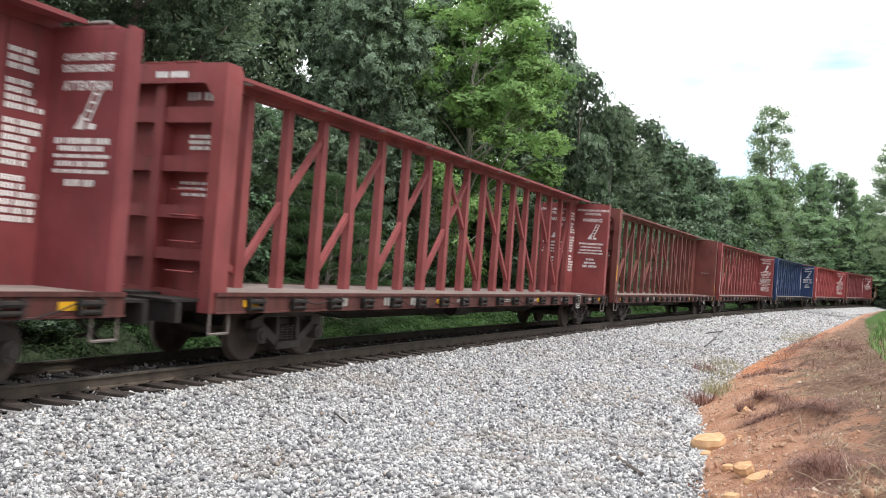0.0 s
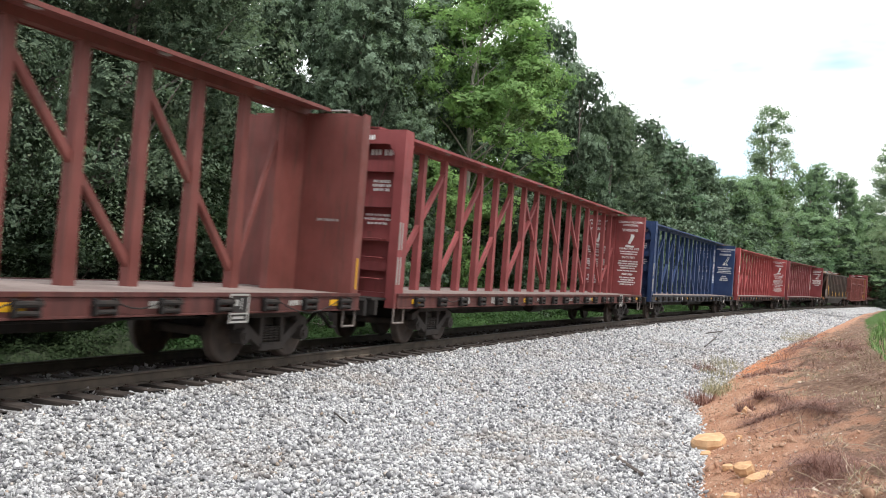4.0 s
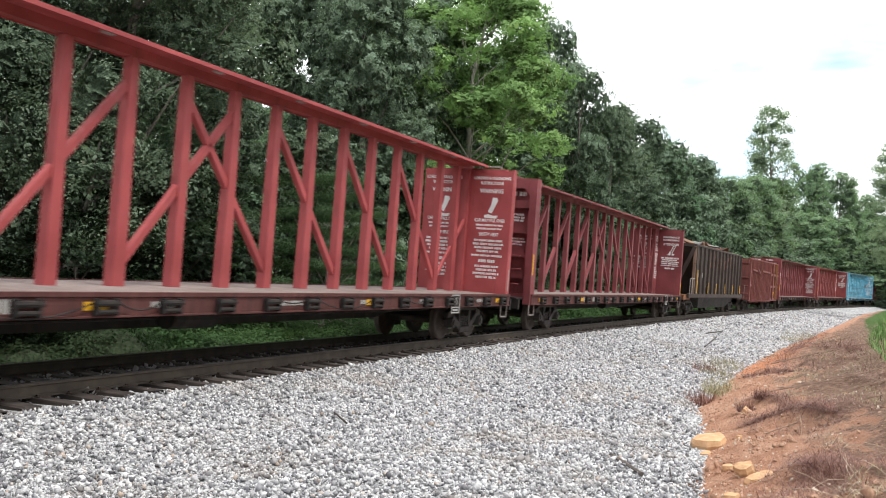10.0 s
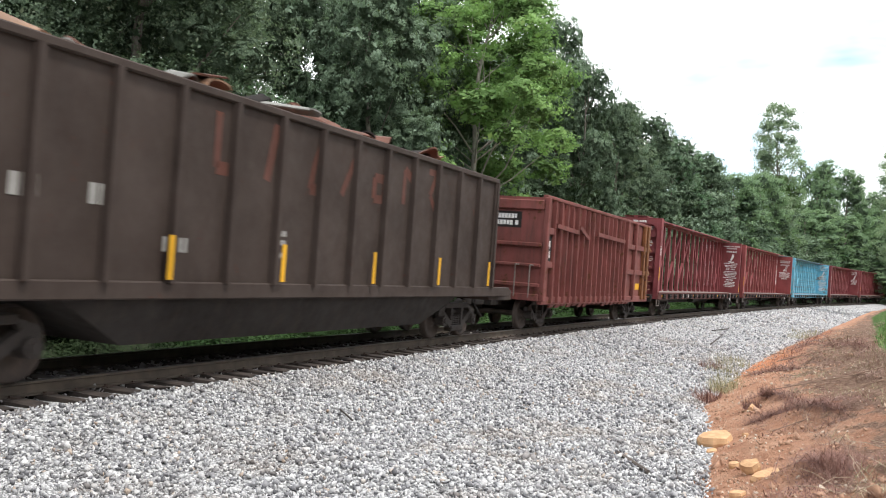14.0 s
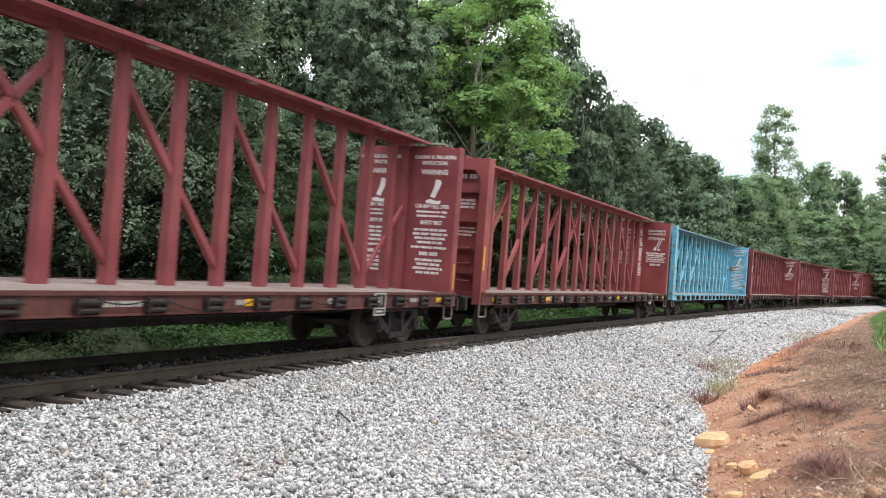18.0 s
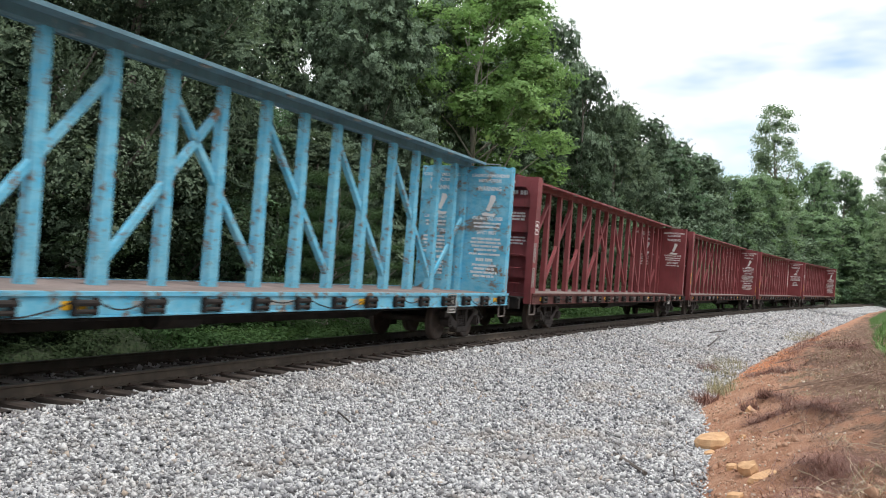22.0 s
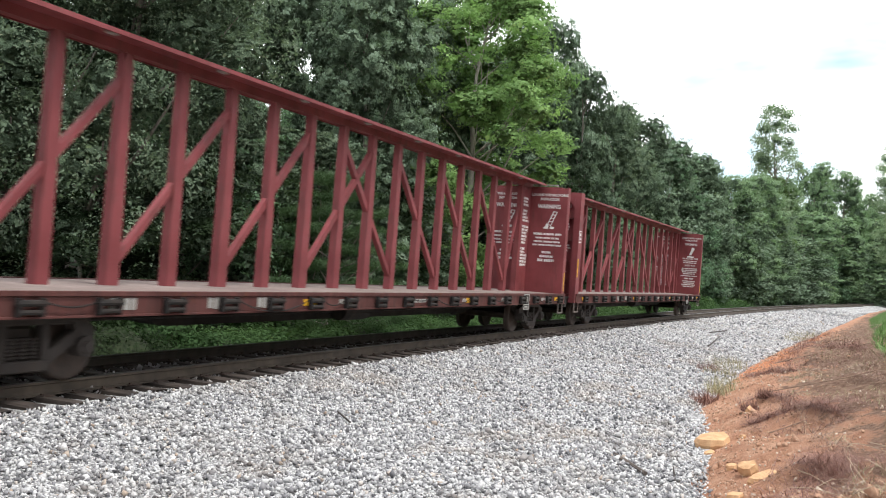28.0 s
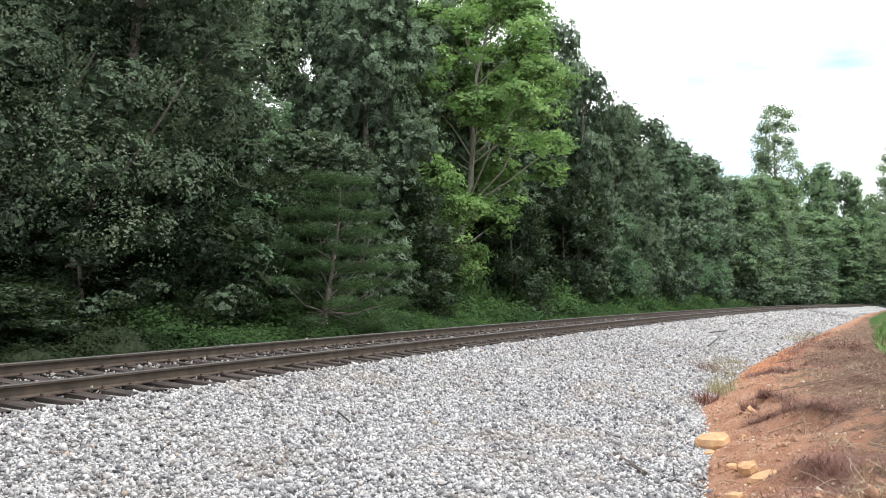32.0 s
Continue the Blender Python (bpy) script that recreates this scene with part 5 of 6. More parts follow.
def leaves_mesh(name, mat, seed, blobs, count, size, droop=0.0, slim=0.55, shell=0.72, spread=1.2, inner=0.24, core=0.0, core_mat=None):
    """Leaves in many clumps. blobs: (centre, radii); each leaf is a folded pair of triangles; core: share of the clumps that are closed inside."""
    r = np.random.default_rng(seed)
    cen = np.array([b[0] for b in blobs])
    rad = np.array([b[1] for b in blobs])
    vol = (rad[:, 0] * rad[:, 1] + rad[:, 0] * rad[:, 2])
    # twigs on the outside of each clump, leaves round the twigs
    twigs = max(len(blobs) * 12, count // 22)
    which = r.choice(len(blobs), twigs, p=vol / vol.sum())
    d = r.normal(size=(twigs, 3))
    d[:, 2] += 0.35
    d /= np.linalg.norm(d, axis=1)[:, None]
    q = shell + (1 - shell) * r.random(twigs) ** 0.5
    tw = cen[which] + d * rad[which] * q[:, None]
    pick = r.integers(0, twigs, count)
    d = d[pick]
    p = tw[pick] + r.normal(size=(count, 3)) * size * spread * np.array([1, 1, 0.6])
    p[:, 2] -= droop * r.random(count) ** 1.5
    # broad sprays deep inside the clumps
    deep = r.random(count) < inner
    wd = r.choice(len(blobs), count, p=vol / vol.sum())
    dd = r.normal(size=(count, 3))
    dd *= (r.random(count) ** 0.4 * 0.72 / np.linalg.norm(dd, axis=1))[:, None]
    p[deep] = (cen[wd] + dd * rad[wd])[deep]
    nrm = d * 1.0 + r.normal(size=(count, 3)) * 0.38 + np.array([0, 0, 0.22])
    nrm /= np.linalg.norm(nrm, axis=1)[:, None]
    t = r.normal(size=(count, 3))
    t[:, 2] -= 1.2 * (droop > 0)
    t -= nrm * (t * nrm).sum(1)[:, None]
    t /= np.linalg.norm(t, axis=1)[:, None]
    b = np.cross(nrm, t)
    s = size * r.lognormal(0, 0.3, count) * np.where(deep, 1.35, 1.0)
    verts = np.empty((count, 4, 3))
    verts[:, 0] = p - t * s[:, None] * 0.5
    verts[:, 1] = p + b * s[:, None] * slim * 0.5 + nrm * s[:, None] * 0.12
    verts[:, 2] = p + t * s[:, None] * 0.5
    verts[:, 3] = p - b * s[:, None] * slim * 0.5 + nrm * s[:, None] * 0.12
    # broad dark sprays inside the clumps, coloured as the shade between the leaves
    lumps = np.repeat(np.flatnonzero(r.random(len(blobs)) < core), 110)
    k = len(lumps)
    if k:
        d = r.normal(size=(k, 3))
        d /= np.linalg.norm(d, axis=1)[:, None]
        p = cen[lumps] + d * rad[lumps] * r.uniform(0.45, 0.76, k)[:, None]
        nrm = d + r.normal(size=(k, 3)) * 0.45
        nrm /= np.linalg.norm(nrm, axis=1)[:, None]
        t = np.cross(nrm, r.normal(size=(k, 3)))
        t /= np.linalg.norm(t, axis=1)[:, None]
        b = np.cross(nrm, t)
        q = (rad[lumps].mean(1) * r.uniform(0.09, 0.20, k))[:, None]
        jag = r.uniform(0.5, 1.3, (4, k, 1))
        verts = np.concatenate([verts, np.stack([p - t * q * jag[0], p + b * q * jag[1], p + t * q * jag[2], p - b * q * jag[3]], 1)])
    n = count + k
    me = bpy.data.meshes.new(name)
    me.vertices.add(n * 4)
    me.vertices.foreach_set("co", verts.reshape(-1).astype(np.float32))
    me.loops.add(n * 4)
    me.loops.foreach_set("vertex_index", np.arange(n * 4, dtype=np.int32))
    me.polygons.add(n)
    me.polygons.foreach_set("loop_start", np.arange(0, n * 4, 4, dtype=np.int32))
    me.materials.append(mat)
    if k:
        me.materials.append(core_mat or INNER_SHADE)
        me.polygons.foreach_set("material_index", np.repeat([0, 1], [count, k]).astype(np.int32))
    me.update(calc_edges=True)
    return me


def crown_blobs(seed, h, r, low, clumps, top=0.55, big=0.42):
    """Clumps that fill a crown of height h and radius r whose lowest leaves are at low."""
    rnd = random.Random(seed)
    out = []
    for k in range(clumps):
        f = (k + 0.5) / clumps
        z = low + (h - low) * min(1.0, max(0.0, f + rnd.uniform(-0.05, 0.05)))
        prof = math.sin(math.pi * min(0.98, 0.18 + 0.74 * f)) ** top
        a = rnd.uniform(0, 2 * math.pi)
        rr = r * prof * math.sqrt(rnd.uniform(0.15, 1.0)) * 0.82
        b = r * rnd.uniform(big * 0.58, big)
        out.append(((rr * math.cos(a), rr * math.sin(a), z), (b, b, b * rnd.uniform(0.65, 0.95))))
    return out


def trunk_mesh(seed, h, r0, blobs, limbs, lean=(0, 0), name="trunk", bark=None):
    rnd = random.Random(seed)
    bm = bmesh.new()
    spine = lambda z: Vector((lean[0] * z / h + 0.15 * math.sin(z * 0.7 + seed), lean[1] * z / h + 0.15 * math.cos(z * 0.6 + seed), z))
    n = 9
    for k in range(n):
        z0, z1 = -0.3 + (h * 0.92 + 0.3) * k / n, -0.3 + (h * 0.92 + 0.3) * (k + 1) / n
        f = lambda z: r0 * (1.25 if z < 0.2 else 1.0) * (1 - 0.86 * max(z, 0) / h)
        tube(bm, spine(z0), spine(z1 + 0.02), f(z0), f(z1), n=9, caps=False)
    for c, rad in rnd.sample(blobs, min(limbs, len(blobs))):
        end = Vector(c)
        out = math.hypot(end.x - spine(end.z).x, end.y - spine(end.z).y)
        z = max(h * 0.2, end.z - out * rnd.uniform(0.7, 1.3) - 0.4)
        a = spine(min(z, h * 0.85))
        m = (a + end) / 2 + Vector((rnd.uniform(-0.3, 0.3), rnd.uniform(-0.3, 0.3), -0.25))
        ra = r0 * 0.34 * (1 - 0.6 * z / h)
        tube(bm, a, m, ra, ra * 0.7, n=6, caps=False)
        tube(bm, m, end, ra * 0.7, ra * 0.25, n=6, caps=False)
    return mesh_of(bm, name, bark or BARK, True)


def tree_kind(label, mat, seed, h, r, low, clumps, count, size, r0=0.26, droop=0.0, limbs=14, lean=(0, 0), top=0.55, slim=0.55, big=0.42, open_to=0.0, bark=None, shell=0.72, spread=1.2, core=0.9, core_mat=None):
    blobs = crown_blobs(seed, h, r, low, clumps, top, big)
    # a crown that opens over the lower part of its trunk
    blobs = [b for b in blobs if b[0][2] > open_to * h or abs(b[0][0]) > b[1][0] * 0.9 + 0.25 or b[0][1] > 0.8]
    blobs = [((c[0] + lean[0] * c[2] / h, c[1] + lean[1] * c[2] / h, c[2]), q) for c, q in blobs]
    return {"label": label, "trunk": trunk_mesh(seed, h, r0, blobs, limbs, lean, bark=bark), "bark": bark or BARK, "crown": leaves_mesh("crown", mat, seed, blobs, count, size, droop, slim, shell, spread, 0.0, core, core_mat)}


KINDS = {
    "oak": tree_kind("tall dark green broadleaf tree in full leaf", LEAF_DARK, 11, 15, 4.0, 1.5, 72, 34000, 0.13, big=0.40, shell=0.84, spread=0.9),
    "oak_b": tree_kind("dark green oak in the edge of the wood", LEAF_DARK, 12, 15, 4.3, 1.0, 72, 34000, 0.13, big=0.40, shell=0.84, spread=0.9),
    "mid": tree_kind("green broadleaf tree with a rounded crown", LEAF_MID, 13, 15, 4.0, 1.5, 70, 30000, 0.135, big=0.40, shell=0.84, spread=0.9),
    "grey": tree_kind("grey-green tree at the edge of the wood", LEAF_GREY, 14, 15, 4.2, 1.5, 70, 30000, 0.135, big=0.40, shell=0.84, spread=0.9),
    "droop": tree_kind("large dark tree with drooping leafy twigs", LEAF_TWIG, 15, 15, 4.2, 3.6, 105, 62000, 0.095, droop=0.7, r0=0.30, lean=(2.4, 0), slim=0.5, big=0.34, shell=0.7, core=0.55),
    "maple": tree_kind("bright green tulip tree with a pale trunk", LEAF_BRIGHT, 16, 16, 4.3, 4.6, 90, 46000, 0.145, r0=0.16, limbs=46, lean=(1.2, 0), big=0.25, open_to=0.55, top=0.8, bark=PALE_BARK, shell=0.8, spread=1.0, core=0.75, core_mat=INNER_BRIGHT_SHADE),
    "young_bright": tree_kind("small bright green tree with broad leaves", LEAF_BRIGHT, 23, 7, 2.4, 2.4, 26, 8000, 0.15, r0=0.1, core_mat=INNER_BRIGHT_SHADE),
    "far": tree_kind("far tree with a loose green crown", LEAF_FAR, 17, 15, 3.4, 0.6, 64, 20000, 0.22, big=0.42, shell=0.84, spread=0.9),
    "tall": tree_kind("tall thin tree with a sparse crown", LEAF_TALL, 18, 21, 3.0, 6.0, 110, 17000, 0.2, r0=0.24, limbs=46, big=0.30, top=0.6, shell=0.7, spread=1.15, core=0.3),
    "roadside": tree_kind("green tree with a bare pale trunk beside the track", LEAF_FAR, 24, 15, 4.2, 4.2, 64, 18000, 0.22, r0=0.34, limbs=20, bark=PALE_BARK, core=0.7, core_mat=INNER_BRIGHT_SHADE),
    "high": tree_kind("tall dark oak whose crown starts high", LEAF_DARK, 31, 15, 4.0, 10.0, 40, 20000, 0.13, big=0.36, shell=0.84, spread=0.9),
    "back": tree_kind("dark tree deep in the wood", LEAF_DARK, 22, 15, 4.2, 0.8, 70, 12000, 0.26),
    "young": tree_kind("young bushy tree under the taller ones", LEAF_MID, 19, 7, 2.6, 0.3, 40, 11000, 0.15, r0=0.1),
    "young_dark": tree_kind("bushy undergrowth tree, its leaves darkened for shade", LEAF_SHADED, 20, 7, 2.8, 0.2, 40, 14000, 0.13, r0=0.1),
}


def near_line(x, y):
    i = int(np.argmin((LX - x) ** 2 + (LY - y) ** 2))
    a = HEAD[i]
    return float(GRID[i]), float((x - LX[i]) * np.cos(a) - (y - LY[i]) * np.sin(a))


def plant(kind, x, y, high, wide, turn, group="trees of the wood", base=None):
    k = KINDS[kind]
    root = new("tree")
    tagged(root, k["label"], "tree", group)
    part("trunk", k["trunk"], k["bark"], root)
    part("crown", k["crown"], None, root)
    z = height(*near_line(x, y)) if base is None else base
    root.matrix_basis = pose(x, y, z - 0.05, 0, 0, turn) @ Matrix.Diagonal((wide, wide, high, 1))
    return root


# places: kind, x, y, height in metres, crown radius in metres
TREES = [
    ('droop', -13.0, 26.0, 13.5, 4.4),
    ('droop', -10.5, 25.6, 12.5, 4.4),
    ('droop', -16.4, 34.0, 11.0, 4.6),
    ('oak', -10.2, 36.0, 13.6, 2.7),
    ('oak_b', -15.4, 40.0, 10.5, 3.6),
    ('high', -9.3, 42.0, 18.0, 3.6),
    ('oak_b', -3.4, 38.0, 13.5, 3.4),
    ('oak', -4.7, 42.0, 14.8, 3.4),
    ('oak', -6.1, 44.0, 16.2, 3.3),
    ('grey', -4.8, 35.0, 7.3, 2.8),
    ('maple', 0.4, 47.0, 17.8, 6.2),
    ('young_bright', 0.1, 43.0, 6.4, 2.2),
    ('oak', -1.5, 50.0, 17.3, 3.6),
    ('oak', 7.4, 64.0, 19.6, 2.9),
    ('oak_b', 9.0, 61.0, 16.0, 2.8),
    ('grey', 13.0, 70.0, 15.8, 3.6),
    ('oak', 15.8, 75.0, 15.6, 3.3),
    ('mid', 20.5, 84.0, 15.0, 3.6),
    ('oak_b', 26.9, 96.0, 15.5, 3.8),
    ('far', 34.6, 110.0, 15.3, 4),
    ('far', 41.5, 121.0, 16.9, 4),
    ('tall', 46.8, 130.0, 27.8, 4.2),
    ('roadside', 47.0, 131.0, 17.9, 4.8),
    ('far', 62.6, 155.0, 23.0, 4.4),
    ('far', 75.9, 174.0, 24.1, 4.2),
    ('far', 87.3, 190.0, 21.8, 4.5),
    ('far', 98.6, 205.0, 19.4, 5),
    ('far', 75.4, 150.0, 13.4, 6),
    ('far', 85.3, 160.0, 14.8, 7),
    ('tall', 45.8, 92.0, 16.7, 3.0),
    ('far', 70.1, 166.0, 15.7, 6),
    ('far', 58.0, 148.0, 14.5, 6),
    ('far', 84.3, 186.0, 16.5, 7),
    ('far', 97.0, 203.0, 14.8, 7),
    ('far', 79.4, 200.0, 19.6, 5.5),
    ('far', 89.5, 204.0, 18.6, 6),
    ('far', 71.8, 181.0, 17.2, 5.5),
    ('back', 78.5, 178.0, 11.9, 6),
    ('back', 43.9, 126.0, 12.5, 6),
    ('back', 53.5, 141.0, 10.4, 6),
    ('back', 35.6, 112.0, 12.6, 5.5),
    ('young_dark', 2.0, 56.0, 7.7, 4),
    ('young_dark', -0.1, 52.0, 8.2, 4),
    ('young_dark', 3.9, 60.0, 7.4, 4),
    ('young_dark', 7.0, 64.0, 6.7, 4),
    ('young_dark', -5.2, 46.0, 5.9, 4),
    ('oak_b', 2.5, 60.0, 15.9, 4.5),
    ('young_dark', 3.7, 51.0, 6.3, 3.2),
    ('young_dark', 8.0, 60.0, 8.3, 3.4),
    ('young', 11.8, 67.0, 7.5, 3.0),
    ('young_dark', 17.8, 79.0, 8.7, 3.4),
    ('young', 25.6, 93.0, 8.3, 3.4),
    ('young_dark', 34.7, 109.0, 7.6, 3.6),
    ('young', 61.8, 153.0, 13.1, 4.0),
    ('young', 68.8, 164.0, 11.0, 4.5),
    ('young', 88.8, 192.0, 11.7, 5),
    ('young_dark', -2.0, 39.0, 5.8, 3.0),
    ('young_dark', -5.6, 31.0, 5.4, 2.8),
    ('young_dark', -7.5, 27.0, 5.0, 2.8),
    ('young_dark', -9.7, 25.0, 4.1, 2.6),
    ('young_dark', -12.1, 26.0, 3.3, 2.6),
    ('young_dark', -13.5, 26.0, 4.6, 2.8),
    ('young_dark', -10.4, 21.0, 1.8, 1.8),
    ('young_dark', -9.8, 22.0, 1.7, 1.6),
    ('mid', -8.7, 32.0, 9.4, 3.4),
    ('young', -6.3, 28.0, 4.5, 2.0),
    ('back', -19.6, 48.0, 9.1, 5),
    ('back', -15.1, 46.0, 11.2, 4),
    ('back', -10.1, 54.0, 9.1, 4),
    ('back', -3.6, 56.0, 18.6, 5),
    ('back', 4.2, 64.0, 18.0, 4.5),
    ('back', 13.3, 78.0, 16.4, 4.5),
    ('back', 19.0, 84.0, 15.2, 4.5),
    ('back', 26.1, 96.0, 15.5, 4.5),
    ('grey', -2.4, 46.0, 14.2, 3.8),
    ('grey', 7.2, 66.0, 17.0, 3.2),
]
SIZE = {"high": (15, 4.0), "roadside": (15, 4.2), "young_bright": (7, 2.4), "back": (15, 4.2), "oak": (15, 4.0), "oak_b": (15, 4.3), "mid": (15, 4.0), "grey": (15, 4.2), "droop": (15, 4.2), "maple": (16, 4.3), "far": (15, 3.4), "tall": (21, 3.0), "young": (7, 2.6), "young_dark": (7, 2.8)}
_rt = random.Random(21)
for kind, x, y, h, r in TREES:
    plant(kind, x, y, h / SIZE[kind][0], r / SIZE[kind][1], 0 if kind in ("droop", "maple", "tall") else _rt.uniform(0, 360))


# pine by the track
def pine():
    rnd = random.Random(31)
    blobs = []
    for k in range(9):
        z = 0.7 + k * 0.52
        n = 6 if k < 7 else 3
        for i in range(n):
            a = 2 * math.pi * (i + 0.37 * k) / n
            l = (2.2 - 0.2 * k) * rnd.uniform(0.75, 1.1)
            for f in (0.55, 1.0):
                blobs.append(((l * f * math.cos(a), l * f * math.sin(a), z + 0.2 * f), (0.44, 0.44, 0.12)))
    root = tagged(new("pine_tree"), "young dark green pine with layered boughs", "pine")
    part("trunk", trunk_mesh(5, 5.2, 0.09, blobs, 30), BARK, root)
    part("crown", leaves_mesh("crown", NEEDLES, 5, blobs, 42000, 0.12, slim=0.1, shell=0.1, spread=0.8, inner=0.0), None, root)
    return root


p = pine()
p.matrix_basis = pose(-3.5, 29.0, height(*near_line(-3.5, 29.0)), 0, 0, 20) @ Matrix.Diagonal((1.35, 1.35, 1.05, 1))


# vines over stumps and bushes along the far side of the track
def mound_mesh(seed, mat, count, size):
    rnd = random.Random(seed)
    blobs = [((0, 0, 0.15), (1.25, 1.15, 0.8))]
    for k in range(7):
        a = rnd.uniform(0, 6.28)
        d = rnd.uniform(0.4, 1.2)
        q = rnd.uniform(0.4, 0.75)
        blobs.append(((d * math.cos(a), d * math.sin(a), rnd.uniform(0.1, 0.6)), (q, q, q * 0.8)))
    return leaves_mesh("leaves", mat, seed, blobs, count, size, slim=0.85, shell=0.88, spread=2.2, inner=0.0)


MOUNDS = [mound_mesh(41, LEAF_VINE, 13000, 0.06), mound_mesh(42, LEAF_VINE, 13000, 0.06), mound_mesh(44, LEAF_SHADED, 9000, 0.06), mound_mesh(45, LEAF_VINE, 6000, 0.09), mound_mesh(46, LEAF_VINE, 6000, 0.09)]
bm = bmesh.new()
bmesh.ops.create_icosphere(bm, subdivisions=2, radius=1.0)
for v in bm.verts:
    v.co = Vector((v.co.x * 1.1, v.co.y * 1.0, max(v.co.z, -0.2) * 0.72 + 0.12)) * (1 + 0.2 * noise.noise(v.co * 1.8))
# solid lump under the leaves, its near-black green painted as their inner shade
CORE, _nt, _b = material("core_shade")
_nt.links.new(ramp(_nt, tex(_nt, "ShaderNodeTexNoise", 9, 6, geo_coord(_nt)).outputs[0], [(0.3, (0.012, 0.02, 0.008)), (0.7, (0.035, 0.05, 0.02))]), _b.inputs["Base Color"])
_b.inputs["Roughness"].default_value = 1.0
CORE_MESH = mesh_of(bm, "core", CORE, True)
VINES = [(-6 + i * 2.1, -6.4, 1.0) for i in range(50)] + [(11 + i * 1.9, -4.9, 0.5) for i in range(36)] + [(12 + i * 2.3, -8.2, 1.5) for i in range(28)]
for i, (s, lat, k) in enumerate(VINES):
    s += _rt.uniform(-0.6, 0.6)
    lat -= 0.008 * s + abs(_rt.gauss(0, 0.5)) + (1.8 if s < 6 else 0.0)
    p = line(s, lat)
    root = tagged(new("vine_mound"), "low mound of green vines beside the track", "bush", "vine mounds along the track")
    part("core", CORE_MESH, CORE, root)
    # mounds below s = 9 get the leaves coloured for shade
    part("leaves", MOUNDS[2 if s < 9 else (i % 2 if s < 26 else 3 + i % 2)], None, root)
    w, hh = _rt.uniform(1.1, 1.7) * (0.8 if k < 1 else 1), _rt.uniform(1.0, 1.7) * k * (0.6 if s < 8 else 1.1)
    root.matrix_basis = pose(p.x, p.y, height(s, lat) - 0.1, 0, 0, _rt.uniform(0, 360)) @ Matrix.Diagonal((w, w, hh, 1))


# ================= the bank: rocks, straw, grass, sticks =================
def rock_material(name, low, high):
    m, nt, bsdf = material(name)
    v = obj_coord(nt)
    n = tex(nt, "ShaderNodeTexNoise", 9, 8, v, Roughness=0.7)
    f = tex(nt, "ShaderNodeTexNoise", 2.5, 3, v)
    c = mix(nt, 0.5, ramp(nt, n.outputs[0], [(0.3, low), (0.7, high)]), ramp(nt, f.outputs[0], [(0.35, low), (0.65, high)]))
    nt.links.new(c, bsdf.inputs["Base Color"])
    bsdf.inputs["Roughness"].default_value = 0.9
    bump(nt, bsdf, n.outputs[0], 0.6, 0.03)
    return m


SANDSTONE = rock_material("orange_sandstone", (0.45, 0.25, 0.125), (0.74, 0.49, 0.28))
PALE_ROCK = rock_material("pale_pebble", (0.48, 0.37, 0.28), (0.80, 0.70, 0.58))


def swell(p, lat):
    """The small unevenness of the bank."""
    return 0.2025 * min(1.0, max(0.0, lat - toe(near_line(p.x, p.y)[0]))) * lumps(p)


def bank_pose(s, lat, lift=0.0, rx=0, ry=0, rz=0):
    p = line(s, lat)
    return pose(p.x, p.y, height(s, lat) + swell(p, lat) + lift, rx, ry, rz)


def slab(seed, a, b, c):
    """A broken flat stone with a lighter top."""
    rnd = random.Random(seed)
    bm = bmesh.new()
    n = 9
    ring = []
    for k in range(n):
        t = 2 * math.pi * k / n
        q = rnd.uniform(0.78, 1.12)
        ring.append((a * q * math.cos(t), b * q * math.sin(t)))
    top = [bm.verts.new((x * 0.93, y * 0.93, c * rnd.uniform(0.85, 1.1))) for x, y in ring]
    mid = [bm.verts.new((x * 1.04, y * 1.04, c * rnd.uniform(0.3, 0.5))) for x, y in ring]
    low = [bm.verts.new((x * 0.85, y * 0.85, -c * 0.8)) for x, y in ring]
    crown = bm.verts.new((0, 0, c * 1.12))
    for k in range(n):
        j = (k + 1) % n
        bm.faces.new((top[k], top[j], crown))
        bm.faces.new((mid[k], mid[j], top[j], top[k]))
        bm.faces.new((low[k], low[j], mid[j], mid[k]))
    bm.faces.new(low[::-1])
    return mesh_of(bm, "rock", SANDSTONE)


for seed, s, lat, a, b, c, rz, tilt in ((1, 5.2, 8.24, 0.31, 0.19, 0.13, 14, 8), (2, 2.05, 9.16, 0.21, 0.10, 0.08, 32, 12), (3, 2.55, 8.97, 0.13, 0.09, 0.10, -20, 25),
                                        (4, 3.05, 8.72, 0.08, 0.06, 0.05, 0, 10), (5, 4.55, 8.26, 0.09, 0.05, 0.05, 30, 15), (6, 1.2, 8.95, 0.10, 0.06, 0.05, 10, 5), (7, 5.4, 8.62, 0.06, 0.05, 0.04, 70, 0), (8, 7.4, 8.5, 0.09, 0.05, 0.07, 60, 30)):
    ob = tagged(new("rock", slab(seed, a, b, c)), "flat orange sandstone rock half sunk in clay" if a > 0.15 else "small orange sandstone rock on the clay", "rock", "rocks on the bank")
    ob.matrix_basis = bank_pose(s, lat, c * 0.3, tilt, -tilt * 0.6, rz)

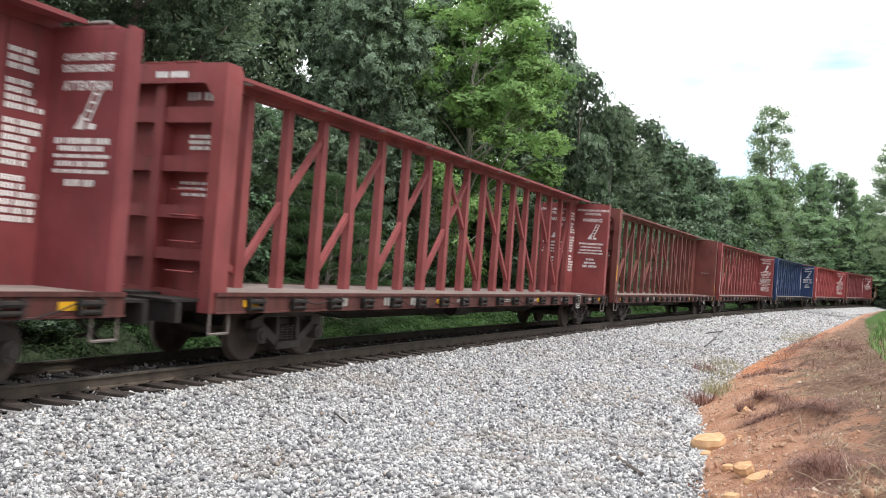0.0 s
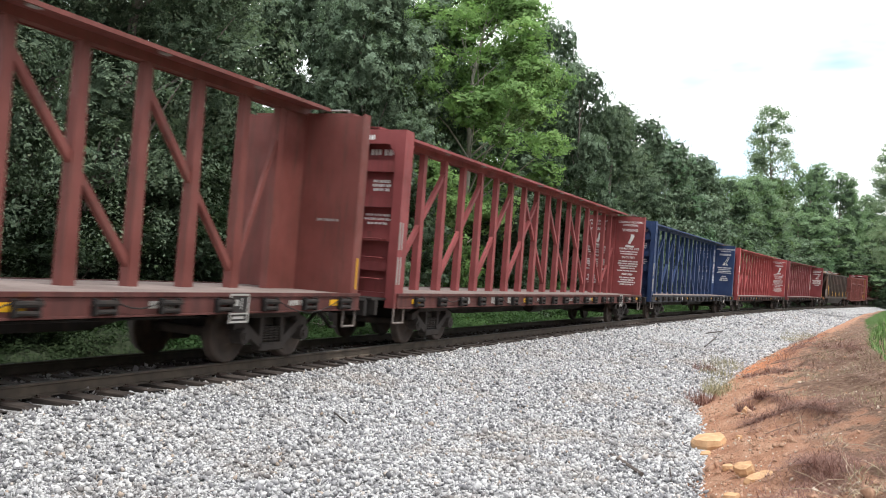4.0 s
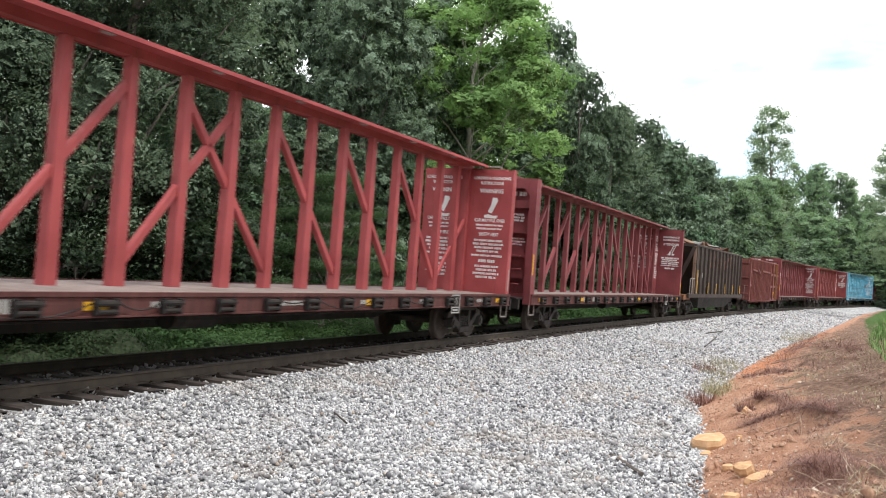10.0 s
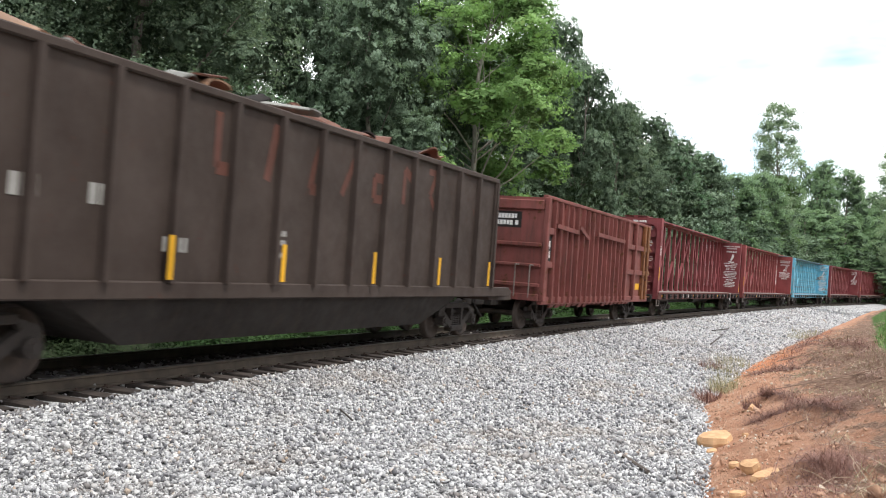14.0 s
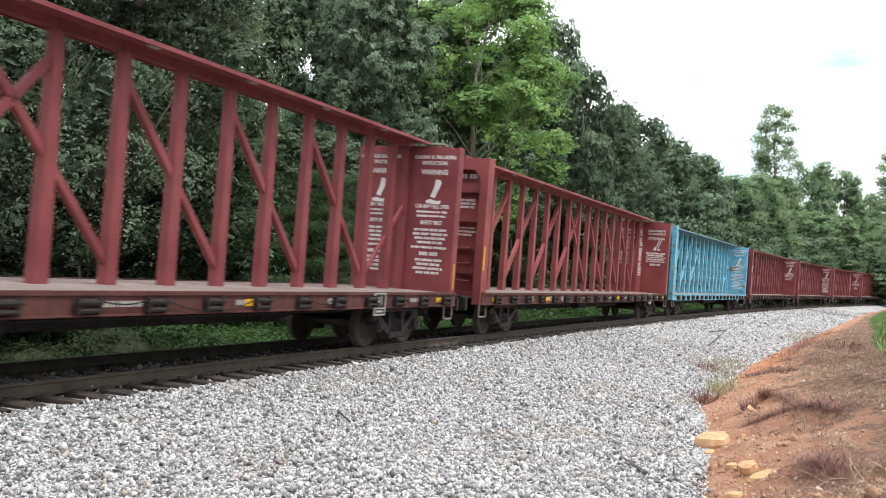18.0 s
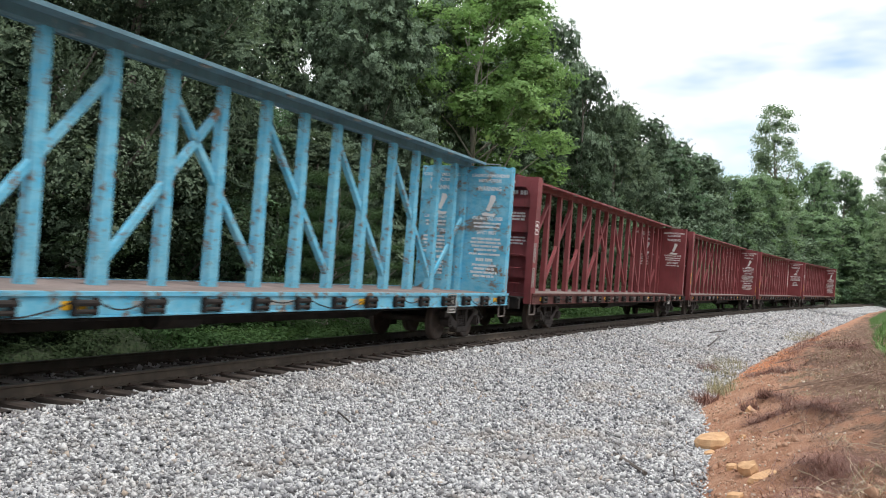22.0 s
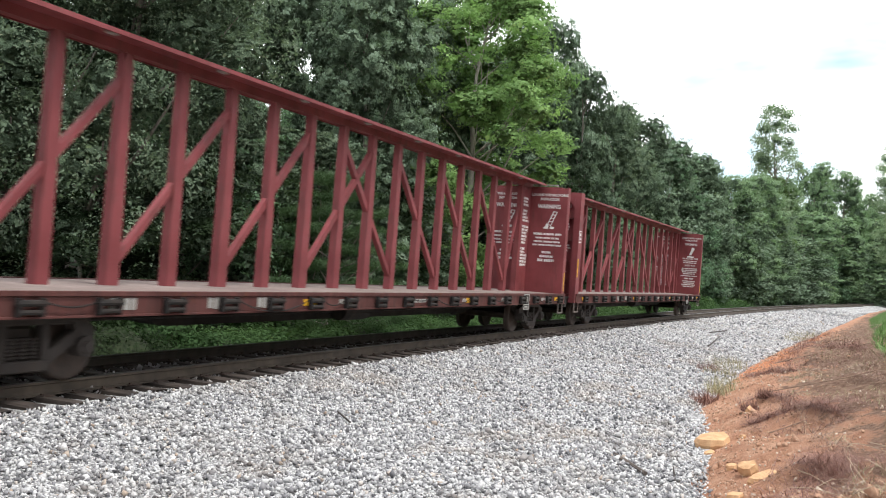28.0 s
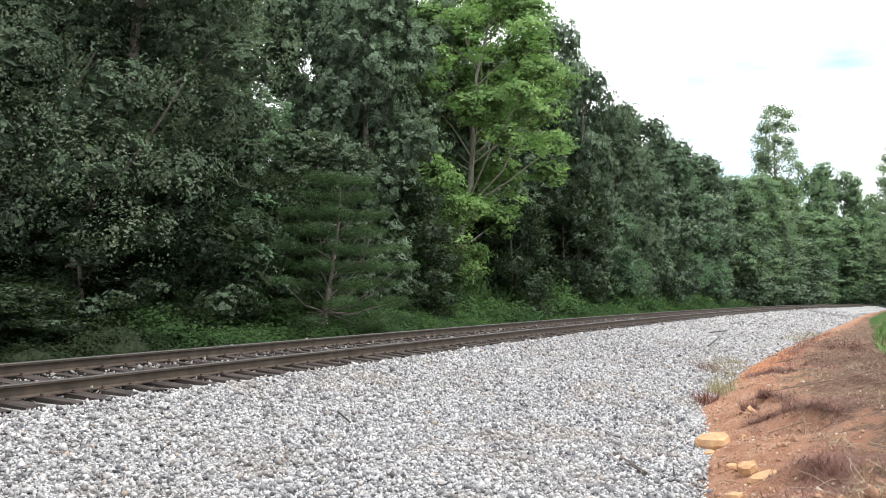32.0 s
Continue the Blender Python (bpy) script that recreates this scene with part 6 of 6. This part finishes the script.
PEBBLES = []
for k in range(6):
    bm = bmesh.new()
    vs = [bm.verts.new(p) for p in TEMPL[k + 8] * 0.032]
    for f in OCTA_F:
        bm.faces.new([vs[i] for i in f])
    bmesh.ops.bevel(bm, geom=list(bm.edges), offset=0.008, segments=1, affect="EDGES")
    PEBBLES.append(mesh_of(bm, "pebble", PALE_ROCK))
_rs = random.Random(77)
PEB = tagged(new("pebbles"), "pale pebbles strewn over the clay", "pebble", kind="stuff")
for i in range(240):
    s = _rs.uniform(0.5, 32)
    lat = toe(s) + abs(_rs.gauss(0.4, 1.2))
    ob = part("pebble", PEBBLES[i % 6], PALE_ROCK, PEB)
    k = _rs.uniform(0.3, 1.0) * (1 + s / 30)
    ob.matrix_basis = bank_pose(s, lat, 0.03, _rs.uniform(0, 360), _rs.uniform(0, 360), 0) @ Matrix.Diagonal((k, k, k, 1))


CLOD = rock_material("clay_clod", (0.30, 0.15, 0.09), (0.58, 0.38, 0.26))
for _name, _mat, _n, _size, _label in (("clay_clods", CLOD, 5200, 0.020, "small crumbs of dry red clay"), ("gravel", PALE_ROCK, 1500, 0.014, "tiny pale stones in the clay")):
    _p = []
    while len(_p) < _n:
        s = 0.0 + 34 * _rs.random() ** 1.6
        lat = toe(s) + abs(_rs.gauss(0.2, 1.5))
        q = line(s, lat)
        _p.append((q.x, q.y, height(s, lat) + swell(q, lat)))
    _m = np.zeros((_n, 4, 4))
    _m[:, :3, :3] = random_turns(rng, _n) * (_size * rng.lognormal(0, 0.5, _n))[:, None, None]
    _m[:, :3, 3], _m[:, 3, 3] = np.array(_p), 1
    tagged(new(_name, scatter_mesh(_name, _mat, TEMPL, OCTA_F, _m)), _label, "gravel", kind="stuff")


def blade_material(name, stops, rough=0.7):
    m, nt, bsdf = material(name)
    g = nt.nodes.new("ShaderNodeNewGeometry")
    nt.links.new(ramp(nt, g.outputs["Random Per Island"], stops), bsdf.inputs["Base Color"])
    bsdf.inputs["Roughness"].default_value = rough
    return m


STRAW = blade_material("dead_straw", [(0.0, (0.12, 0.07, 0.05)), (0.4, (0.22, 0.135, 0.098)), (0.75, (0.36, 0.25, 0.18)), (1.0, (0.50, 0.39, 0.27))])
RUSSET = blade_material("russet_straw", [(0.0, (0.13, 0.055, 0.042)), (0.6, (0.22, 0.10, 0.075)), (1.0, (0.34, 0.20, 0.15))])
OLIVE = blade_material("olive_grass", [(0.0, (0.16, 0.15, 0.07)), (0.5, (0.30, 0.27, 0.14)), (1.0, (0.46, 0.40, 0.25))])
GREEN = blade_material("fresh_grass", [(0.0, (0.04, 0.10, 0.015)), (0.5, (0.09, 0.20, 0.035)), (1.0, (0.17, 0.30, 0.07))])
STALK = blade_material("bleached_stalk", [(0.0, (0.30, 0.22, 0.15)), (1.0, (0.55, 0.45, 0.32))])


def blades(name, mat, seed, points, length, width, lean, spread=0.35):
    """Curved blades of two segments each at points (n, 3). lean: 0 upright, 1 flat."""
    r = np.random.default_rng(seed)
    n = len(points)
    p = np.asarray(points, float)
    a = r.uniform(0, 2 * np.pi, n)
    out = np.stack([np.cos(a), np.sin(a), np.zeros(n)], 1)
    side = np.stack([-np.sin(a), np.cos(a), np.zeros(n)], 1)
    l = length * r.lognormal(0, spread, n)[:, None]
    t = np.clip(lean + 0.25 * r.normal(size=n), 0.02, 1.25)[:, None]
    up = np.array([0, 0, 1.0])
    d1 = out * np.sin(t * 1.2) + up * np.cos(t * 1.2)
    d2 = out * np.sin(np.minimum(t * 1.7, 1.75)) + up * np.cos(np.minimum(t * 1.7, 1.75))
    w = width * r.uniform(0.6, 1.3, n)[:, None]
    v = np.empty((n, 5, 3))
    v[:, 0], v[:, 1] = p - side * w, p + side * w
    m = p + d1 * l * 0.5
    v[:, 2], v[:, 3] = m + side * w * 0.7, m - side * w * 0.7
    v[:, 4] = m + d2 * l * 0.5
    me = bpy.data.meshes.new(name)
    me.vertices.add(n * 5)
    me.vertices.foreach_set("co", v.reshape(-1).astype(np.float32))
    base = (np.arange(n) * 5)[:, None]
    quads = base + np.array([0, 1, 2, 3])
    tris = base + np.array([3, 2, 4])
    loops = np.concatenate([quads, tris], 1).reshape(-1)
    starts = (np.arange(n) * 7)[:, None] + np.array([0, 4])
    me.loops.add(len(loops))
    me.loops.foreach_set("vertex_index", loops.astype(np.int32))
    me.polygons.add(2 * n)
    me.polygons.foreach_set("loop_start", starts.reshape(-1).astype(np.int32))
    me.update(calc_edges=True)
    me.materials.append(mat)
    return me


def bank_points(seed, n, s0, s1, d0, d1, scale=1.3, keep=0.0):
    """Places on the bank, d0 to d1 from the toe, in patches."""
    rnd = random.Random(seed)
    out = []
    while len(out) < n:
        s = s0 + (s1 - s0) * rnd.random() ** 1.35
        lat = toe(s) + rnd.uniform(d0, d1)
        if noise.noise(Vector((s * scale * 0.6, lat * scale, seed))) < keep:
            continue
        p = line(s, lat)
        z = height(s, lat) + swell(p, lat)
        out.append((p.x, p.y, z))
    return out


def stuff(name, me, label, category):
    return tagged(new(name, me), label, category, kind="stuff")


stuff("dead_straw", blades("dead_straw", STRAW, 1, bank_points(1, 36000, -2, 44, 1.3, 5.4, keep=0.02), 0.20, 0.0035, 1.12), "matted dead brown straw on the bank", "straw")
stuff("russet_straw", blades("russet_straw", RUSSET, 2, bank_points(2, 13000, -2, 30, 0.7, 3.8, scale=0.7, keep=0.06), 0.22, 0.0035, 1.1), "flattened russet dead grass on the bank", "straw")
stuff("olive_grass", blades("olive_grass", OLIVE, 3, bank_points(3, 5000, -2, 30, 1.5, 4.6, scale=0.8, keep=0.12), 0.16, 0.0035, 0.85), "thin olive grass among the straw", "grass")
stuff("green_grass", blades("green_grass", GREEN, 4, bank_points(4, 18000, 9, 75, 3.5, 9.0, scale=0.3, keep=-0.6), 0.34, 0.008, 0.55), "fresh green grass on the top of the bank", "grass")


# matted ledges and heaps of dead stems: places along and beside the line, half width, blades
MATS = ((((6.5, 8.58), (6.5, 8.95), (6.4, 9.3), (6.0, 9.63), (5.6, 9.9)), 0.10, 1500), (((9.0, 8.4), (8.0, 8.94), (7.0, 9.44), (6.5, 9.85), (7.5, 10.25)), 0.14, 1900),
        (((15.5, 7.75), (14.5, 8.64), (14.0, 9.26)), 0.22, 1400), (((24.0, 8.1), (21.0, 9.6), (18.0, 10.4)), 0.3, 1800), (((2.6, 9.67), (2.0, 9.9), (1.4, 9.75), (2.9, 10.0)), 0.26, 4200),
        (((18.0, 8.3), (22.0, 8.6), (30, 8.4), (36, 8.6)), 0.3, 2400))
for k, (way, r, n) in enumerate(MATS):
    pts, rnd = [], random.Random(120 + k)
    for _ in range(int(n * 1.7)):
        f = rnd.random() * (len(way) - 1)
        a, b = way[int(f)], way[int(f) + 1]
        f -= int(f)
        s, lat = a[0] + (b[0] - a[0]) * f + rnd.gauss(0, r), a[1] + (b[1] - a[1]) * f + rnd.gauss(0, r * 0.55)
        p = line(s, lat)
        pts.append((p.x, p.y, height(s, lat) + swell(p, lat)))
    stuff("matted_straw", blades("matted_straw", RUSSET, 120 + k, pts, 0.19 + 0.004 * way[0][0], 0.0017 + 0.0001 * way[0][0], 1.05), "matted heap of russet dead stems on the clay", "straw")


def tuft(label, mat, seed, s, lat, n, r, length, lean):
    rnd = random.Random(seed)
    pts = []
    for _ in range(n):
        a, q = rnd.uniform(0, 6.28), r * math.sqrt(rnd.random())
        pts.append((q * math.cos(a), q * math.sin(a) * 1.3, 0.0))
    ob = tagged(new("grass_tuft", blades("grass_tuft", mat, seed, pts, length, 0.005, lean)), label, "grass", "grass tufts at the ballast's edge")
    ob.matrix_basis = bank_pose(s, lat, -0.01)


for k, (s, lat, r, l) in enumerate(((12.5, 7.35, 0.35, 0.30), (13.8, 7.2, 0.4, 0.28), (11.4, 7.5, 0.3, 0.26), (17.5, 6.65, 0.4, 0.34), (19.8, 6.5, 0.5, 0.36), (21.5, 6.3, 0.45, 0.30), (15.6, 7.0, 0.35, 0.25))):
    lat += 0.1 if s > 15 else 0.15
    tuft("tuft of pale olive grass at the ballast's edge", OLIVE, 50 + k, s, lat, 230, r * 1.2, l * 0.85, 0.5)
for k, (s, lat, r, l) in enumerate(((11.0, 7.3, 0.26, 0.36), (10.5, 7.42, 0.22, 0.32), (18.2, 5.75, 0.3, 0.34), (7.6, 8.5, 0.12, 0.22), (8.2, 8.7, 0.1, 0.2), (38.5, 6.6, 0.9, 0.35), (41, 6.3, 0.9, 0.4), (45, 6.0, 0.8, 0.4))):
    lat += 1.1 if s > 30 else (0.6 if s > 15 else 0.0)
    tuft("dry russet weed tuft beside the ballast", RUSSET if k < 5 else OLIVE, 70 + k, s, lat, 320, r * 1.15, l * 0.8, 0.6)


def stick(label, pts, r, mat, name="stick"):
    bm = bmesh.new()
    for a, b in zip(pts, pts[1:]):
        tube(bm, a, b, r, r * 0.85, n=6)
    tagged(new(name, mesh_of(bm, name, mat)), label, "stick")


def on_bank(s, lat, lift=0.02):
    p = line(s, lat)
    return Vector((p.x, p.y, height(s, lat) + (swell(p, lat) if lat > toe(s) else 0.0) + lift))


WET_WOOD = rail_material("weathered_grey_wood", (0.06, 0.05, 0.045), (0.16, 0.13, 0.11))
stick("short weathered grey stick on the ballast", [on_bank(2.5, 7.79, 0.06), on_bank(3.0, 7.48, 0.06), on_bank(3.5, 7.18, 0.05)], 0.028, WET_WOOD)
stick("thin dark twig on the ballast", [on_bank(2.5, 3.71, 0.07), on_bank(3.0, 3.22, 0.08)], 0.014, TIE)
stick("thin dark twig on the ballast", [on_bank(27, 5.0, 0.09), on_bank(34, 4.4, 0.10)], 0.03, TIE)
stick("thin dark twig on the ballast", [on_bank(36, 3.6, 0.09), on_bank(39, 3.9, 0.12)], 0.03, TIE)
stick("dark twig at the ballast's edge", [on_bank(2.2, 8.2, 0.05), on_bank(3.2, 8.0, 0.06)], 0.012, TIE)
DEAD_STEM = rail_material("dead_stem", (0.14, 0.085, 0.06), (0.30, 0.20, 0.14))
for k, (s0, l0, s1, l1) in enumerate(((5.2, 9.0, 7.6, 11.2), (6.4, 9.1, 9.6, 11.6), (8.6, 8.6, 10.5, 11.0), (32, 7.6, 37, 8.0), (24, 7.4, 27, 9.8), (17, 8.2, 20, 10.6))):
    stick("long dead brown stem lying on the bank", [on_bank(s0, l0, 0.06), on_bank((s0 + s1) / 2 + 0.2 * math.sin(5 * k), (l0 + l1) / 2 + 0.25 * math.cos(3 * k), 0.07), on_bank(s1, l1, 0.08)], 0.006 + 0.0005 * s0, DEAD_STEM)
_rq = random.Random(91)
for k in range(16):
    s, lat = _rq.uniform(-0.5, 2.8), _rq.uniform(9.7, 11.0)
    a = on_bank(s, lat, 0.03)
    d = Vector((_rq.uniform(-0.5, 0.5), _rq.uniform(-0.3, 0.4), _rq.uniform(0.05, 0.35)))
    stick("bleached dry grass stalk on the bank", [a, a + d * 0.6, a + d + Vector((0.05, 0, -0.06))], 0.004, STALK, "stalk")


# ================= what moves =================
def travelled(t):
    """Metres the train has gone after t seconds."""
    return 10.978452 * t + 0.0334879 * t * t - 0.00040323 * t ** 3 - 1.56118e-5 * t ** 4 + 4.81244e-7 * t ** 5


def motions():
    for thing, s, half in CARS:
        walk(thing, [(t / 2, rail_frame(s - travelled(t / 2), half)) for t in range(65)])
    for sgn, wheels in WHEELS.items():
        rows = []
        for k in range(32 * FPS + 1):
            t = k / FPS
            rows.append((t, pose(0.89 * sgn, 0, 0.46, 0, -math.degrees(travelled(t) / 0.46) % 360, 0)))
        walk(wheels[0], rows)
        keys = wheels[0].animation_data
        for w in wheels[1:]:
            w.rotation_mode = "QUATERNION"
            w.animation_data_create()
            w.animation_data.action = keys.action
            w.animation_data.action_slot = keys.action_slot


motions()
